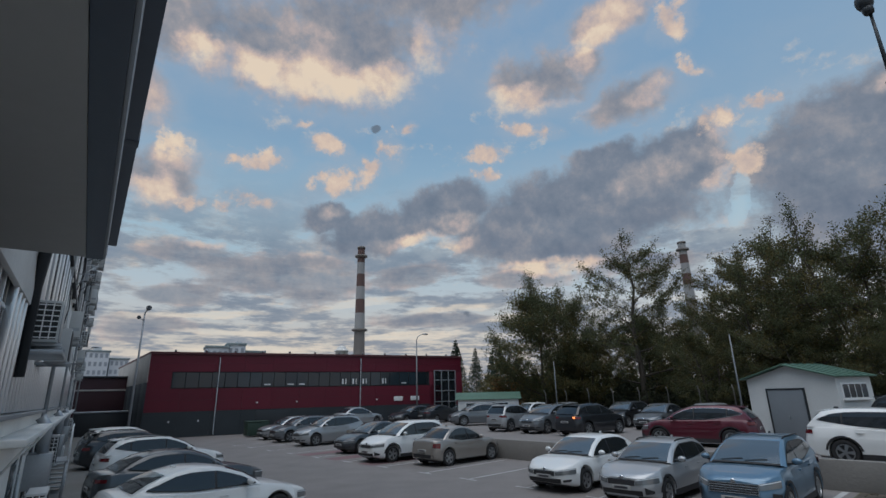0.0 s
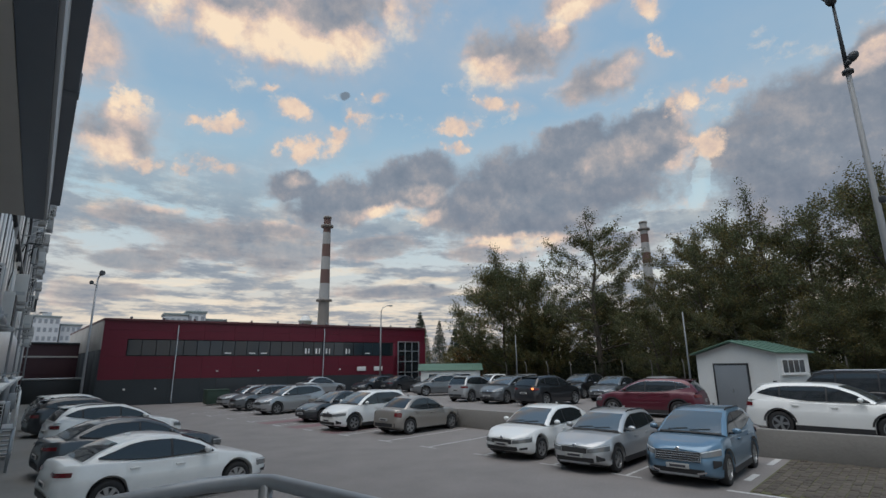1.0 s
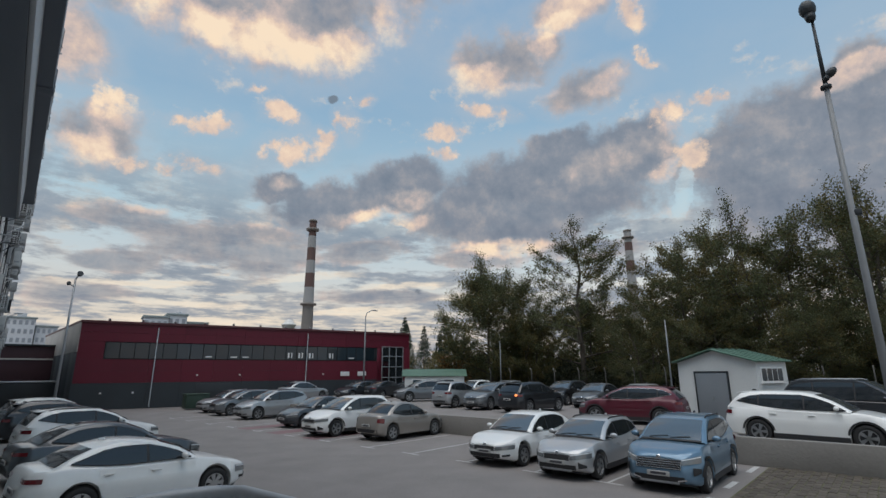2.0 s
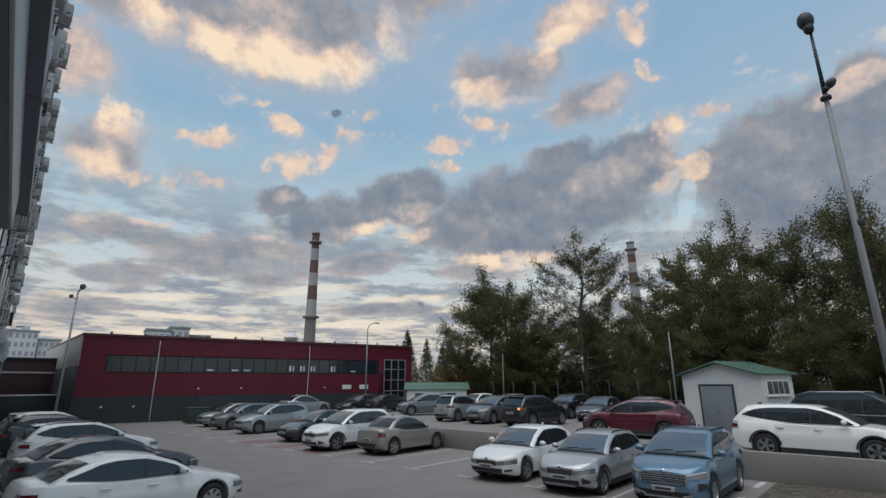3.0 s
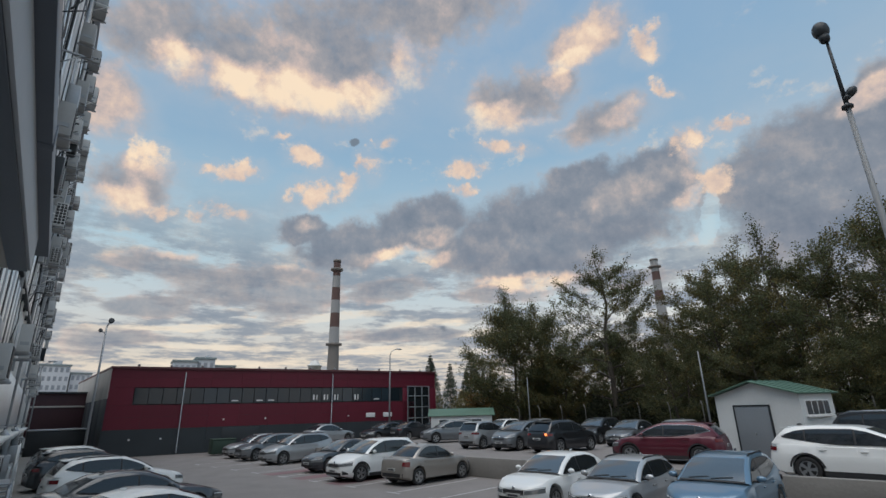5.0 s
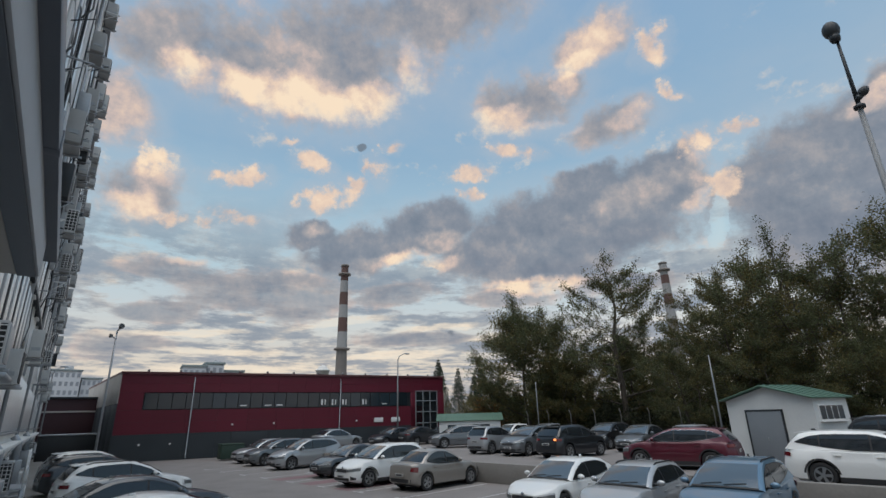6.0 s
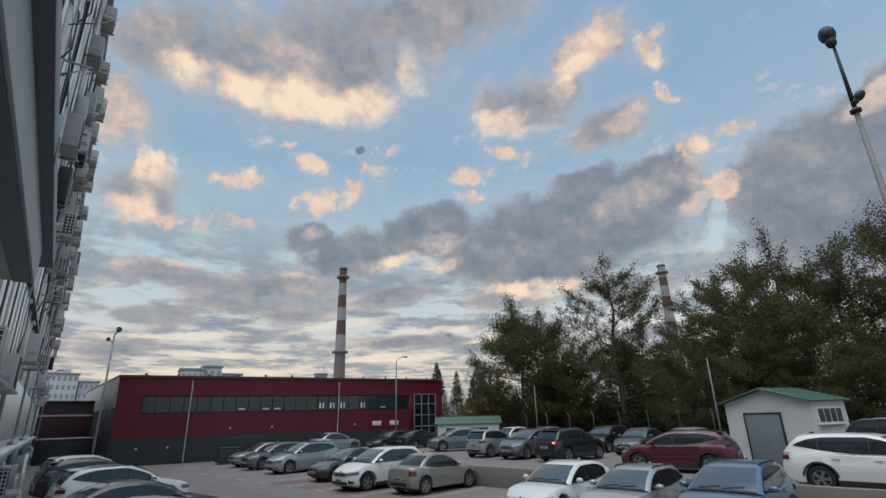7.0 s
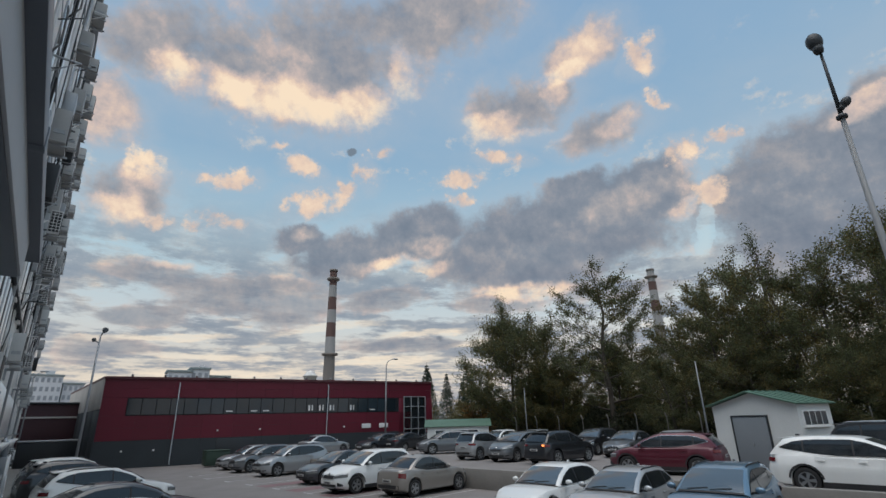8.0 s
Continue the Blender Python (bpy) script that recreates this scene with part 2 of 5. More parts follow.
# ---- materials ----
def mat(name, base, rough=0.6, metal=0.0, grain=0.12, scale=6.0, stain=0.12, bump=0.0, coat=0.0, rand=0.0, island=0.0, spec=0.5, thin=0.0):
    """A painted, mineral or metal surface with fine grain and broad stains."""
    m = bpy.data.materials.new(name)
    m.use_nodes = True
    nt = m.node_tree
    N, K = nt.nodes, nt.links
    b = N["Principled BSDF"]
    tc = N.new("ShaderNodeTexCoord")
    n1, n2 = N.new("ShaderNodeTexNoise"), N.new("ShaderNodeTexNoise")
    n1.inputs["Scale"].default_value, n1.inputs["Detail"].default_value = scale * 6, 5
    n2.inputs["Scale"].default_value, n2.inputs["Detail"].default_value = scale * 0.25, 4
    for n in (n1, n2):
        K.new(tc.outputs["Object"], n.inputs["Vector"])
    mr = N.new("ShaderNodeMath")
    mr.operation = "MULTIPLY_ADD"
    K.new(n1.outputs["Fac"], mr.inputs[0])
    mr.inputs[1].default_value, mr.inputs[2].default_value = grain * 2, 1 - grain - stain
    mr2 = N.new("ShaderNodeMath")
    mr2.operation = "MULTIPLY_ADD"
    K.new(n2.outputs["Fac"], mr2.inputs[0])
    mr2.inputs[1].default_value = stain * 2
    K.new(mr.outputs[0], mr2.inputs[2])
    fac = mr2.outputs[0]
    for amount, kind, sock in ((rand, "ShaderNodeObjectInfo", "Random"), (island, "ShaderNodeNewGeometry", "Random Per Island")):
        if amount:
            r, mm = N.new(kind), N.new("ShaderNodeMath")
            mm.operation = "MULTIPLY_ADD"
            K.new(r.outputs[sock], mm.inputs[0])
            mm.inputs[1].default_value, mm.inputs[2].default_value = amount, 1 - amount / 2
            pr = N.new("ShaderNodeMath")
            pr.operation = "MULTIPLY"
            K.new(fac, pr.inputs[0])
            K.new(mm.outputs[0], pr.inputs[1])
            fac = pr.outputs[0]
    sc = N.new("ShaderNodeVectorMath")
    sc.operation = "SCALE"
    sc.inputs[0].default_value = base
    K.new(fac, sc.inputs[3])
    K.new(sc.outputs[0], b.inputs["Base Color"])
    b.inputs["Roughness"].default_value, b.inputs["Metallic"].default_value = rough, metal
    b.inputs["Coat Weight"].default_value, b.inputs["Coat Roughness"].default_value = coat, 0.06
    b.inputs["Specular IOR Level"].default_value = spec
    if thin:
        tr, mx = N.new("ShaderNodeBsdfTranslucent"), N.new("ShaderNodeMixShader")
        K.new(sc.outputs[0], tr.inputs["Color"])
        mx.inputs[0].default_value = thin
        K.new(b.outputs[0], mx.inputs[1])
        K.new(tr.outputs[0], mx.inputs[2])
        K.new(mx.outputs[0], N["Material Output"].inputs["Surface"])
    if bump:
        bp = N.new("ShaderNodeBump")
        bp.inputs["Strength"].default_value, bp.inputs["Distance"].default_value = bump, 0.02
        K.new(n1.outputs["Fac"], bp.inputs["Height"])
        K.new(bp.outputs[0], b.inputs["Normal"])
    return m


def paint(name, base, metal=0.0):
    return mat(name, base, 0.32, metal, 0.03, 3.0, 0.07, coat=0.8)


ASPHALT = mat("asphalt", (0.200, 0.183, 0.175), 0.85, 0, 0.20, 3.0, 0.24, 0.5)
CONCRETE = mat("concrete", (0.205, 0.195, 0.182), 0.85, 0, 0.12, 2.0, 0.25, 0.4)
PAVER = mat("paver_stone", (0.082, 0.068, 0.054), 0.9, 0, 0.15, 5.0, 0.2, 0.5, rand=0.5)
MOSS = mat("mossy_soil", (0.10, 0.10, 0.045), 0.95, 0, 0.3, 3.0, 0.3, 0.6)
ROADPAINT = mat("road_paint", (0.46, 0.46, 0.45), 0.8, 0, 0.25, 4.0, 0.25)
REDPAINT = mat("red_road_paint", (0.19, 0.115, 0.12), 0.85, 0, 0.3, 3.0, 0.35)
REDPANEL = mat("red_cladding", (0.112, 0.004, 0.018), 0.5, 0, 0.06, 2.0, 0.15, rand=0.12)
GREYPANEL = mat("dark_grey_cladding", (0.027, 0.034, 0.040), 0.55, 0, 0.06, 2.0, 0.2, rand=0.12)
PALEPANEL = mat("pale_grey_cladding", (0.42, 0.40, 0.38), 0.55, 0, 0.06, 1.0, 0.2)
WHITEWALL = mat("whitewashed_wall", (0.62, 0.63, 0.62), 0.85, 0, 0.06, 2.0, 0.18, 0.2)
FACADE = mat("facade_render", (0.74, 0.725, 0.69), 0.85, 0, 0.08, 2.0, 0.22, 0.3)
GREENROOF = mat("green_roof_sheet", (0.075, 0.145, 0.105), 0.6, 0.1, 0.06, 3.0, 0.2)
GREYDOOR = mat("grey_steel_door", (0.22, 0.24, 0.26), 0.5, 0.1, 0.05, 2.0, 0.15)
WHITEMETAL = mat("white_painted_metal", (0.76, 0.76, 0.75), 0.45, 0, 0.05, 3.0, 0.15)
GALV = mat("galvanised_steel", (0.36, 0.38, 0.40), 0.45, 0.6, 0.10, 4.0, 0.2)
DARKMETAL = mat("dark_metal", (0.035, 0.04, 0.045), 0.5, 0.3, 0.08, 3.0, 0.1)
NAVYMETAL = mat("dark_blue_fascia", (0.115, 0.135, 0.165), 0.45, 0.1, 0.05, 2.0, 0.12)
SOFFIT = mat("beige_soffit", (0.46, 0.45, 0.42), 0.8, 0, 0.05, 2.0, 0.12)
BRICKRED = mat("chimney_red_band", (0.135, 0.082, 0.072), 0.9, 0, 0.15, 0.4, 0.2)
BRICKWHITE = mat("chimney_white_band", (0.33, 0.325, 0.32), 0.9, 0, 0.15, 0.4, 0.2)
BRICKPLAIN = mat("chimney_brick", (0.20, 0.18, 0.165), 0.9, 0, 0.2, 0.4, 0.25)
FARWALL = mat("distant_wall", (0.55, 0.56, 0.58), 0.9, 0, 0.05, 0.1, 0.1)
FARROOF = mat("distant_roof", (0.26, 0.30, 0.30), 0.9, 0, 0.05, 0.1, 0.1)
# far panes lightened: the haze of the distance is in this colour
FARWINDOW = mat("distant_window", (0.30, 0.32, 0.35), 0.3, 0, 0.05, 0.1, 0.1)
BARK = mat("bark", (0.075, 0.062, 0.050), 0.95, 0, 0.3, 6.0, 0.2, 0.6)
LEAF = mat("leaf_green", (0.102, 0.112, 0.058), 0.75, 0, 0.2, 0.6, 0.30, island=0.6, spec=0.15, thin=0.35)
LEAF2 = mat("leaf_olive", (0.138, 0.116, 0.048), 0.75, 0, 0.2, 0.6, 0.30, island=0.6, spec=0.15, thin=0.35)
NEEDLE = mat("needle_green", (0.045, 0.060, 0.042), 0.8, 0, 0.2, 2.0, 0.2, island=0.8, spec=0.2)
GRASS = mat("rough_grass", (0.040, 0.040, 0.022), 0.95, 0, 0.3, 1.0, 0.3, 0.5)
GLASS = mat("tinted_glass", (0.016, 0.020, 0.024), 0.06, 0, 0.02, 1.0, 0.02, spec=0.8)
WINDOWGLASS = mat("window_glass", (0.022, 0.034, 0.044), 0.07, 0, 0.02, 0.4, 0.3, spec=0.7, rand=0.8)
PALEWHITE = mat("pale_white_matt", (0.72, 0.72, 0.72), 0.8, 0, 0.05, 1.0, 0.1)
RUBBER = mat("tyre_rubber", (0.020, 0.020, 0.021), 0.85, 0, 0.1, 8.0, 0.1)
ALLOY = mat("alloy_rim", (0.42, 0.43, 0.44), 0.35, 0.8, 0.04, 3.0, 0.1)
PLASTIC = mat("black_plastic", (0.022, 0.022, 0.024), 0.6, 0, 0.08, 6.0, 0.1)
CHROME = mat("chrome", (0.62, 0.63, 0.65), 0.15, 1.0, 0.02, 3.0, 0.04)
SCREEN = mat("windscreen_glass", (0.050, 0.058, 0.062), 0.09, 0, 0.02, 1.0, 0.02, spec=0.9)
SCREEN.node_tree.nodes["Principled BSDF"].inputs["IOR"].default_value = 2.0
LEDLENS = mat("pale_lamp_lens", (0.74, 0.77, 0.80), 0.2, 0, 0.03, 8.0, 0.05, coat=1.0)
LAMPGLASS = mat("headlamp_glass", (0.17, 0.18, 0.185), 0.10, 0.2, 0.05, 10.0, 0.1, coat=1.0)
TAILRED = mat("taillight_red", (0.14, 0.008, 0.012), 0.18, 0, 0.05, 8.0, 0.1, coat=1.0)
PLATE = mat("number_plate_white", (0.42, 0.42, 0.41), 0.5, 0, 0.03, 8.0, 0.05)
PLATEBAR = mat("plate_bar", (0.05, 0.05, 0.06), 0.5)
GREENBIN = mat("green_container", (0.025, 0.05, 0.035), 0.6, 0, 0.1, 3.0, 0.2)


# ---- mesh helpers ----
def part(name, bm, material, parent=None, label="", m=None, sharp=35):
    """One mesh object from a bmesh, a child of parent where one is given."""
    me = bpy.data.meshes.new(name)
    if sharp:
        for f in bm.faces:
            f.smooth = True
        lim = radians(sharp)
        for e in bm.edges:
            if len(e.link_faces) == 2 and e.calc_face_angle(0) > lim:
                e.smooth = False
    bm.to_mesh(me)
    bm.free()
    for x in (material if isinstance(material, (list, tuple)) else [material]):
        me.materials.append(x)
    ob = new(name, me)
    if m is not None:
        ob.matrix_basis = m
    if parent is not None:
        ob.parent = parent
    if label:
        tagged(ob, label)
    return ob


def thing(name, m, label, category, group="", kind=""):
    ob = new(name)
    ob.matrix_basis = m
    return tagged(ob, label, category, group, kind)


def box(sx, sy, sz, at=(0, 0, 0), bevel=0.0, bm=None, rot=None):
    """A box of that size with its centre at that place, edges rounded."""
    bm = bm or bmesh.new()
    m = Matrix.Translation(at) @ (rot or Matrix.Identity(4)) @ Matrix.Diagonal((sx, sy, sz, 1))
    vs = bmesh.ops.create_cube(bm, size=1, matrix=m)["verts"]
    if bevel:
        bmesh.ops.bevel(bm, geom=list({e for v in vs for e in v.link_edges}), offset=bevel, segments=2, affect="EDGES", profile=0.5)
    return bm


def tube(points, radii, sides=10, bm=None, caps=True):
    """A tapered tube along points."""
    bm = bm or bmesh.new()
    pts = [Vector(p) for p in points]
    if not hasattr(radii, "__len__"):
        radii = [radii] * len(pts)
    rings = []
    side = None
    for i, p in enumerate(pts):
        way = (pts[min(i + 1, len(pts) - 1)] - pts[max(i - 1, 0)]).normalized()
        if side is None:
            side = way.orthogonal().normalized()
        side = (side - way * side.dot(way)).normalized()
        other = way.cross(side)
        rings.append([bm.verts.new(p + (side * math.cos(a) + other * math.sin(a)) * radii[i])
                      for a in (2 * math.pi * k / sides for k in range(sides))])
    for a, b in zip(rings, rings[1:]):
        for k in range(sides):
            bm.faces.new((a[k], a[(k + 1) % sides], b[(k + 1) % sides], b[k]))
    if caps:
        bm.faces.new(rings[0][::-1])
        bm.faces.new(rings[-1])
    return bm


def lathe(profile, sides=24, axis="y", bm=None):
    """A turned shape: profile rows of (radius, along)."""
    bm = bm or bmesh.new()
    rings = []
    for r, h in profile:
        ring = []
        for k in range(sides):
            a = 2 * math.pi * k / sides
            c, s = r * math.cos(a), r * math.sin(a)
            ring.append(bm.verts.new((c, h, s) if axis == "y" else (c, s, h)))
        rings.append(ring)
    for a, b in zip(rings, rings[1:]):
        for k in range(sides):
            q = (a[k], a[(k + 1) % sides], b[(k + 1) % sides], b[k])
            bm.faces.new(q if axis != "y" else q[::-1])
    return bm


def sheet(rows, bm=None, flip=False):
    """A grid of quads through rows of points."""
    bm = bm or bmesh.new()
    vs = [[bm.verts.new(p) for p in row] for row in rows]
    for a, b in zip(vs, vs[1:]):
        for k in range(len(a) - 1):
            q = (a[k], a[k + 1], b[k + 1], b[k])
            bm.faces.new(q[::-1] if flip else q)
    return bm


def prism(poly, z0, z1, bm=None):
    """An upright prism on a polygon of (x, y)."""
    bm = bm or bmesh.new()
    lo = [bm.verts.new((x, y, z0)) for x, y in poly]
    hi = [bm.verts.new((x, y, z1)) for x, y in poly]
    n = len(poly)
    for k in range(n):
        bm.faces.new((lo[k], lo[(k + 1) % n], hi[(k + 1) % n], hi[k]))
    bm.faces.new(lo[::-1])
    bm.faces.new(hi)
    bmesh.ops.recalc_face_normals(bm, faces=bm.faces)
    return bm


def heading(x, y, z, deg):
    return pose(x, y, z, 0, 0, deg)


# ---- ground and terrace ----
WALL_X, TERR = 18.55, 0.55
bm = bmesh.new()
vs = [bm.verts.new(p) for p in ((-900, -900, 0), (900, -900, 0), (900, 1500, 0), (-900, 1500, 0))]
bm.faces.new(vs)
tagged(part("ground", bm, ASPHALT), "worn grey asphalt of the parking lot", "ground", kind="structure")

bm = prism([(WALL_X + 0.28, -40), (120, -40), (120, 38.5), (43.5, 38.5), (WALL_X + 8.0, 42.0), (WALL_X + 0.28, 42)], -0.4, TERR)
tagged(part("road", bm, ASPHALT), "upper parking terrace of grey asphalt", "road", kind="structure")
bm = prism([(36, -60), (400, -60), (400, 140), (52, 140), (43.5, 39.5), (36, 22)], -0.5, TERR + 0.05)
tagged(part("verge", bm, GRASS), "rough dark grass under the trees", "ground", kind="structure")

wall = tagged(part("retaining_wall", box(0.26, 56, 0.82, (WALL_X + 0.13, 10, 0.41), 0.015), CONCRETE),
              "low weathered concrete retaining wall beside the lot", "wall", kind="structure")


def ground_mark(x0, y0, x1, y1, width, material, label):
    """A painted strip lying on the asphalt."""
    a, b = Vector((x0, y0, 0)), Vector((x1, y1, 0))
    s = (b - a).normalized().cross(Vector((0, 0, 1))) * width / 2
    bm = bmesh.new()
    q = [bm.verts.new(p + Vector((0, 0, 0.005))) for p in (a - s, b - s, b + s, a + s)]
    bm.faces.new(q if (q[1].co - q[0].co).cross(q[2].co - q[0].co).z > 0 else q[::-1])
    return tagged(part("parking_line", bm, material, sharp=0), label, "road marking", "parking lines", "structure")


for x0, x1 in ((14.7, 15.65), (17.25, 18.4)):
    ground_mark(x0, 3.62, x1, 3.6, 0.16, ROADPAINT, "short worn white dash beside the paved strip")
for y in (6.1, 8.3, 10.85, 13.4, 15.75, 18.5, 21.3, 24.2, 27.0, 29.6, 32.4, 35.0):
    ground_mark(13.4, y, 18.3, y + 0.05, 0.085, ROADPAINT, "worn white parking bay line on the asphalt")
    ground_mark(13.36, y - 0.42, 13.40, y + 0.42, 0.085, ROADPAINT, "worn white end mark of a parking bay line")
for y in (19.7, 22.7, 25.6):
    ground_mark(13.3, y, 16.6, y + 0.1, 1.1, REDPAINT, "faded red paint patch in a parking bay")
ground_mark(13.35, 3.72, 13.45, 0.6, 0.12, ROADPAINT, "worn white line along the paved strip")


# ---- cars ----
RIMS = {}


def wheel_meshes(r, width=0.21, spokes=5):
    key = (round(r, 3), spokes)
    if key in RIMS:
        return RIMS[key]
    h = width / 2
    bm = lathe([(r * 0.64, -h * 0.8), (r * 0.70, -h), (r * 0.93, -h), (r * 0.985, -h * 0.8), (r, -h * 0.45), (r, h * 0.45),
                (r * 0.985, h * 0.8), (r * 0.93, h), (r * 0.70, h), (r * 0.64, h * 0.8)], 28)
    tyre = part("t", bm, RUBBER)
    bm = lathe([(r * 0.66, -h * 0.8), (r * 0.66, -h * 0.95), (r * 0.61, -h * 0.95), (r * 0.58, -h * 0.55), (0.001, -h * 0.45)], 28)
    for f in bm.faces:
        f.material_index = 1 if f.calc_center_median().length < r * 0.585 else 0
    for k in range(spokes):
        for off in (-0.13, 0.13):
            a = 2 * math.pi * k / spokes + off
            box(r * 0.60, 0.025, 0.045, (math.cos(a) * r * 0.33, -h * 0.78, math.sin(a) * r * 0.33), 0, bm, Matrix.Rotation(-a, 4, "Y"))
    lathe([(0.001, -h * 0.9), (r * 0.16, -h * 0.88), (r * 0.17, -h * 0.6)], 12, "y", bm)
    rim = part("r", bm, (ALLOY, PLASTIC))
    RIMS[key] = (tyre.data, rim.data)
    bpy.data.objects.remove(tyre)
    bpy.data.objects.remove(rim)
    return RIMS[key]


def lerp(pts, x):
    """Straight lines through points of (x, value) in rising order."""
    return float(np.interp(x, [p[0] for p in pts], [p[1] for p in pts]))


def car(m, label, body_mat, L=4.5, W=1.8, H=1.48, wb=2.65, fo=0.88, style="sedan", belt=0.94, hood=0.72, rails=False,
        cladding=False, grille="dark", spokes=5, roof_mat=None, name="car", r=None, gap=0.2, category="car"):
    """A parked car, nose towards +x, standing on z = 0 of its pose."""
    top = thing(name, m, label, category, "parked cars")
    r = r or (0.36 if H > 1.58 else 0.325)
    xf, xr = L / 2, -L / 2
    fa = xf - fo
    ra = fa - wb
    hw = W / 2
    sed = style in ("sedan", "notchback")
    if H > 1.58:
        belt += 0.05
    deck = belt + (0.08 if sed else 0.06)
    cowl_x, cowl_z = fa - (0.46 if H < 1.58 else 0.30), belt + 0.045
    roof_f = fa - (1.28 if H < 1.58 else 1.22)
    if style == "sedan":
        roof_r, base_r, base_z = ra + 0.22, ra - 0.52, deck
    elif style == "notchback":
        roof_r, base_r, base_z = ra + 0.40, ra - 0.24, deck
    elif style == "liftback":
        roof_r, base_r, base_z = ra + 0.10, xr + 0.28, deck
    elif style == "hatch":
        roof_r, base_r, base_z = xr + 0.52, xr + 0.14, belt + 0.02
    else:
        roof_r, base_r, base_z = xr + 0.60, xr + 0.17, belt + 0.06
    nose_k, nose_d, tail_k, tail_d = 0.50, 0.52, 0.70, 0.34
    belt_line = [(xr, deck - 0.11), (xr + 0.04, deck - 0.015), (xr + 0.20, deck), (base_r + 0.1, deck), (ra + 0.8, belt + 0.02), (cowl_x, belt),
                 (cowl_x + 0.16, cowl_z - 0.045), (fa + 0.1, (hood + belt) / 2 + 0.045), (xf - 0.26, hood + 0.005), (xf - 0.08, hood - 0.05), (xf, hood - 0.13)]
    arch = r + 0.055

    def half(x):
        """Half the width in plan."""
        a = max(0.0, (xf - x) / nose_d)
        b = max(0.0, (x - xr) / tail_d)
        w = hw
        if a < 1:
            w = min(w, hw * (nose_k + (1 - nose_k) * math.sqrt(a)))
        if b < 1:
            w = min(w, hw * (tail_k + (1 - tail_k) * math.sqrt(b)))
        return w

    def low(x):
        z = gap + 0.10 * max(0, (x - xf + 0.4) / 0.4) + 0.12 * max(0, (xr + 0.4 - x) / 0.4)
        for c in (fa, ra):
            if abs(x - c) < arch:
                z = max(z, r + math.sqrt(arch * arch - (x - c) ** 2))
        return z

    def lean(p):
        """Rake of nose and tail."""
        x, y, z = p
        u = (z - 0.50) / 0.5
        if x > xf - 0.7:
            x -= (x - xf + 0.7) / 0.7 * 0.20 * (max(0, u) ** 1.5 + 0.5 * max(0, -u) ** 1.5)
        if x < xr + 0.6:
            x += (xr + 0.6 - x) / 0.6 * 0.10 * (max(0, u) ** 1.5 + 0.8 * max(0, -u) ** 1.5)
        return (x, y, z)

    def flank(x, out=0.0):
        """Points up one side from sill to shoulder."""
        w, zl, zt = half(x), low(x), lerp(belt_line, x)
        z0, foot = zl + 0.05, gap + 0.05
        full = zt - 0.07 - foot
        shape = ((0.0, 0.975), (0.22, 1.0), (0.45, 0.990), (0.64, 1.0), (0.70, 0.982), (1.0, 0.945))
        rows = []
        for k, (u, _) in enumerate(shape):
            z = max(foot + full * u, z0 + 0.004 * k)
            rows.append((x, w * lerp(shape, (z - foot) / full) + out, z))
        return rows

    # lower body
    xs = set(np.linspace(xr, xf, 34)) | {xf - 0.02, xf - 0.06, xf - 0.12, xf - 0.2, xr + 0.02, xr + 0.06, xr + 0.13}
    for c in (fa, ra):
        xs |= {c + arch * math.cos(a) for a in np.linspace(0, math.pi, 13)} | {c - arch - 0.004, c + arch + 0.004}
    xs = sorted(xs)
    rows = []
    for x in xs:
        w, zl, zt = half(x), low(x), lerp(belt_line, x)
        s = [(x, 0, zl), (x, w * 0.90, zl)] + flank(x) + [(x, w * 0.90, zt - 0.018), (x, w * 0.6, zt + 0.004), (x, 0, zt + 0.018)]
        ring = [lean(p) for p in s]
        rows.append(ring + [(a, -b, c) for a, b, c in ring[-2:0:-1]])
    bm = bmesh.new()
    vr = [[bm.verts.new(p) for p in row] for row in rows]
    n = len(vr[0])
    for a, b in zip(vr, vr[1:]):
        for k in range(n):
            bm.faces.new((a[k], b[k], b[(k + 1) % n], a[(k + 1) % n]))
    bm.faces.new(vr[0])
    bm.faces.new(vr[-1][::-1])
    bmesh.ops.recalc_face_normals(bm, faces=bm.faces)
    body = part("body", bm, body_mat, top, sharp=42)
    part("underbody", box(L * 0.86, W * 0.80, 0.5, (0, 0, gap + 0.22), 0.04), PLASTIC, top)

    # cabin
    prof = [(cowl_x, cowl_z - 0.03), ((cowl_x + roof_f) / 2, cowl_z - 0.03 + (H - cowl_z) * 0.56), (roof_f, H - 0.075), (roof_f - 0.28, H - 0.018), ((roof_f + roof_r) / 2 - 0.1, H),
            (roof_r + 0.28, H - 0.03), (roof_r, H - 0.085), ((roof_r + base_r) / 2, H - 0.085 + (base_z - H + 0.085) * 0.44), (base_r, base_z - 0.03)]
    zmin = belt - 0.03
    w0, w1 = hw * 0.935, hw * (0.69 if H < 1.58 else 0.72)

    def side_y(z):
        k = (z - zmin) / (H - zmin)
        return w0 + (w1 - w0) * (k ** 1.25)

    cols = (-1, -0.93, -0.75, -0.4, 0, 0.4, 0.75, 0.93, 1)

    def skin(i, v, out=0.0):
        i0 = min(int(i), len(prof) - 2)
        t = i - i0
        x = prof[i0][0] * (1 - t) + prof[i0 + 1][0] * t
        z = prof[i0][1] * (1 - t) + prof[i0 + 1][1] * t
        dx, dz = prof[i0 + 1][0] - prof[i0][0], prof[i0 + 1][1] - prof[i0][1]
        ln = math.hypot(dx, dz)
        bulge = 1 - v * v
        front = 1 if i <= 2 else (0.5 if i < 4 else 0)
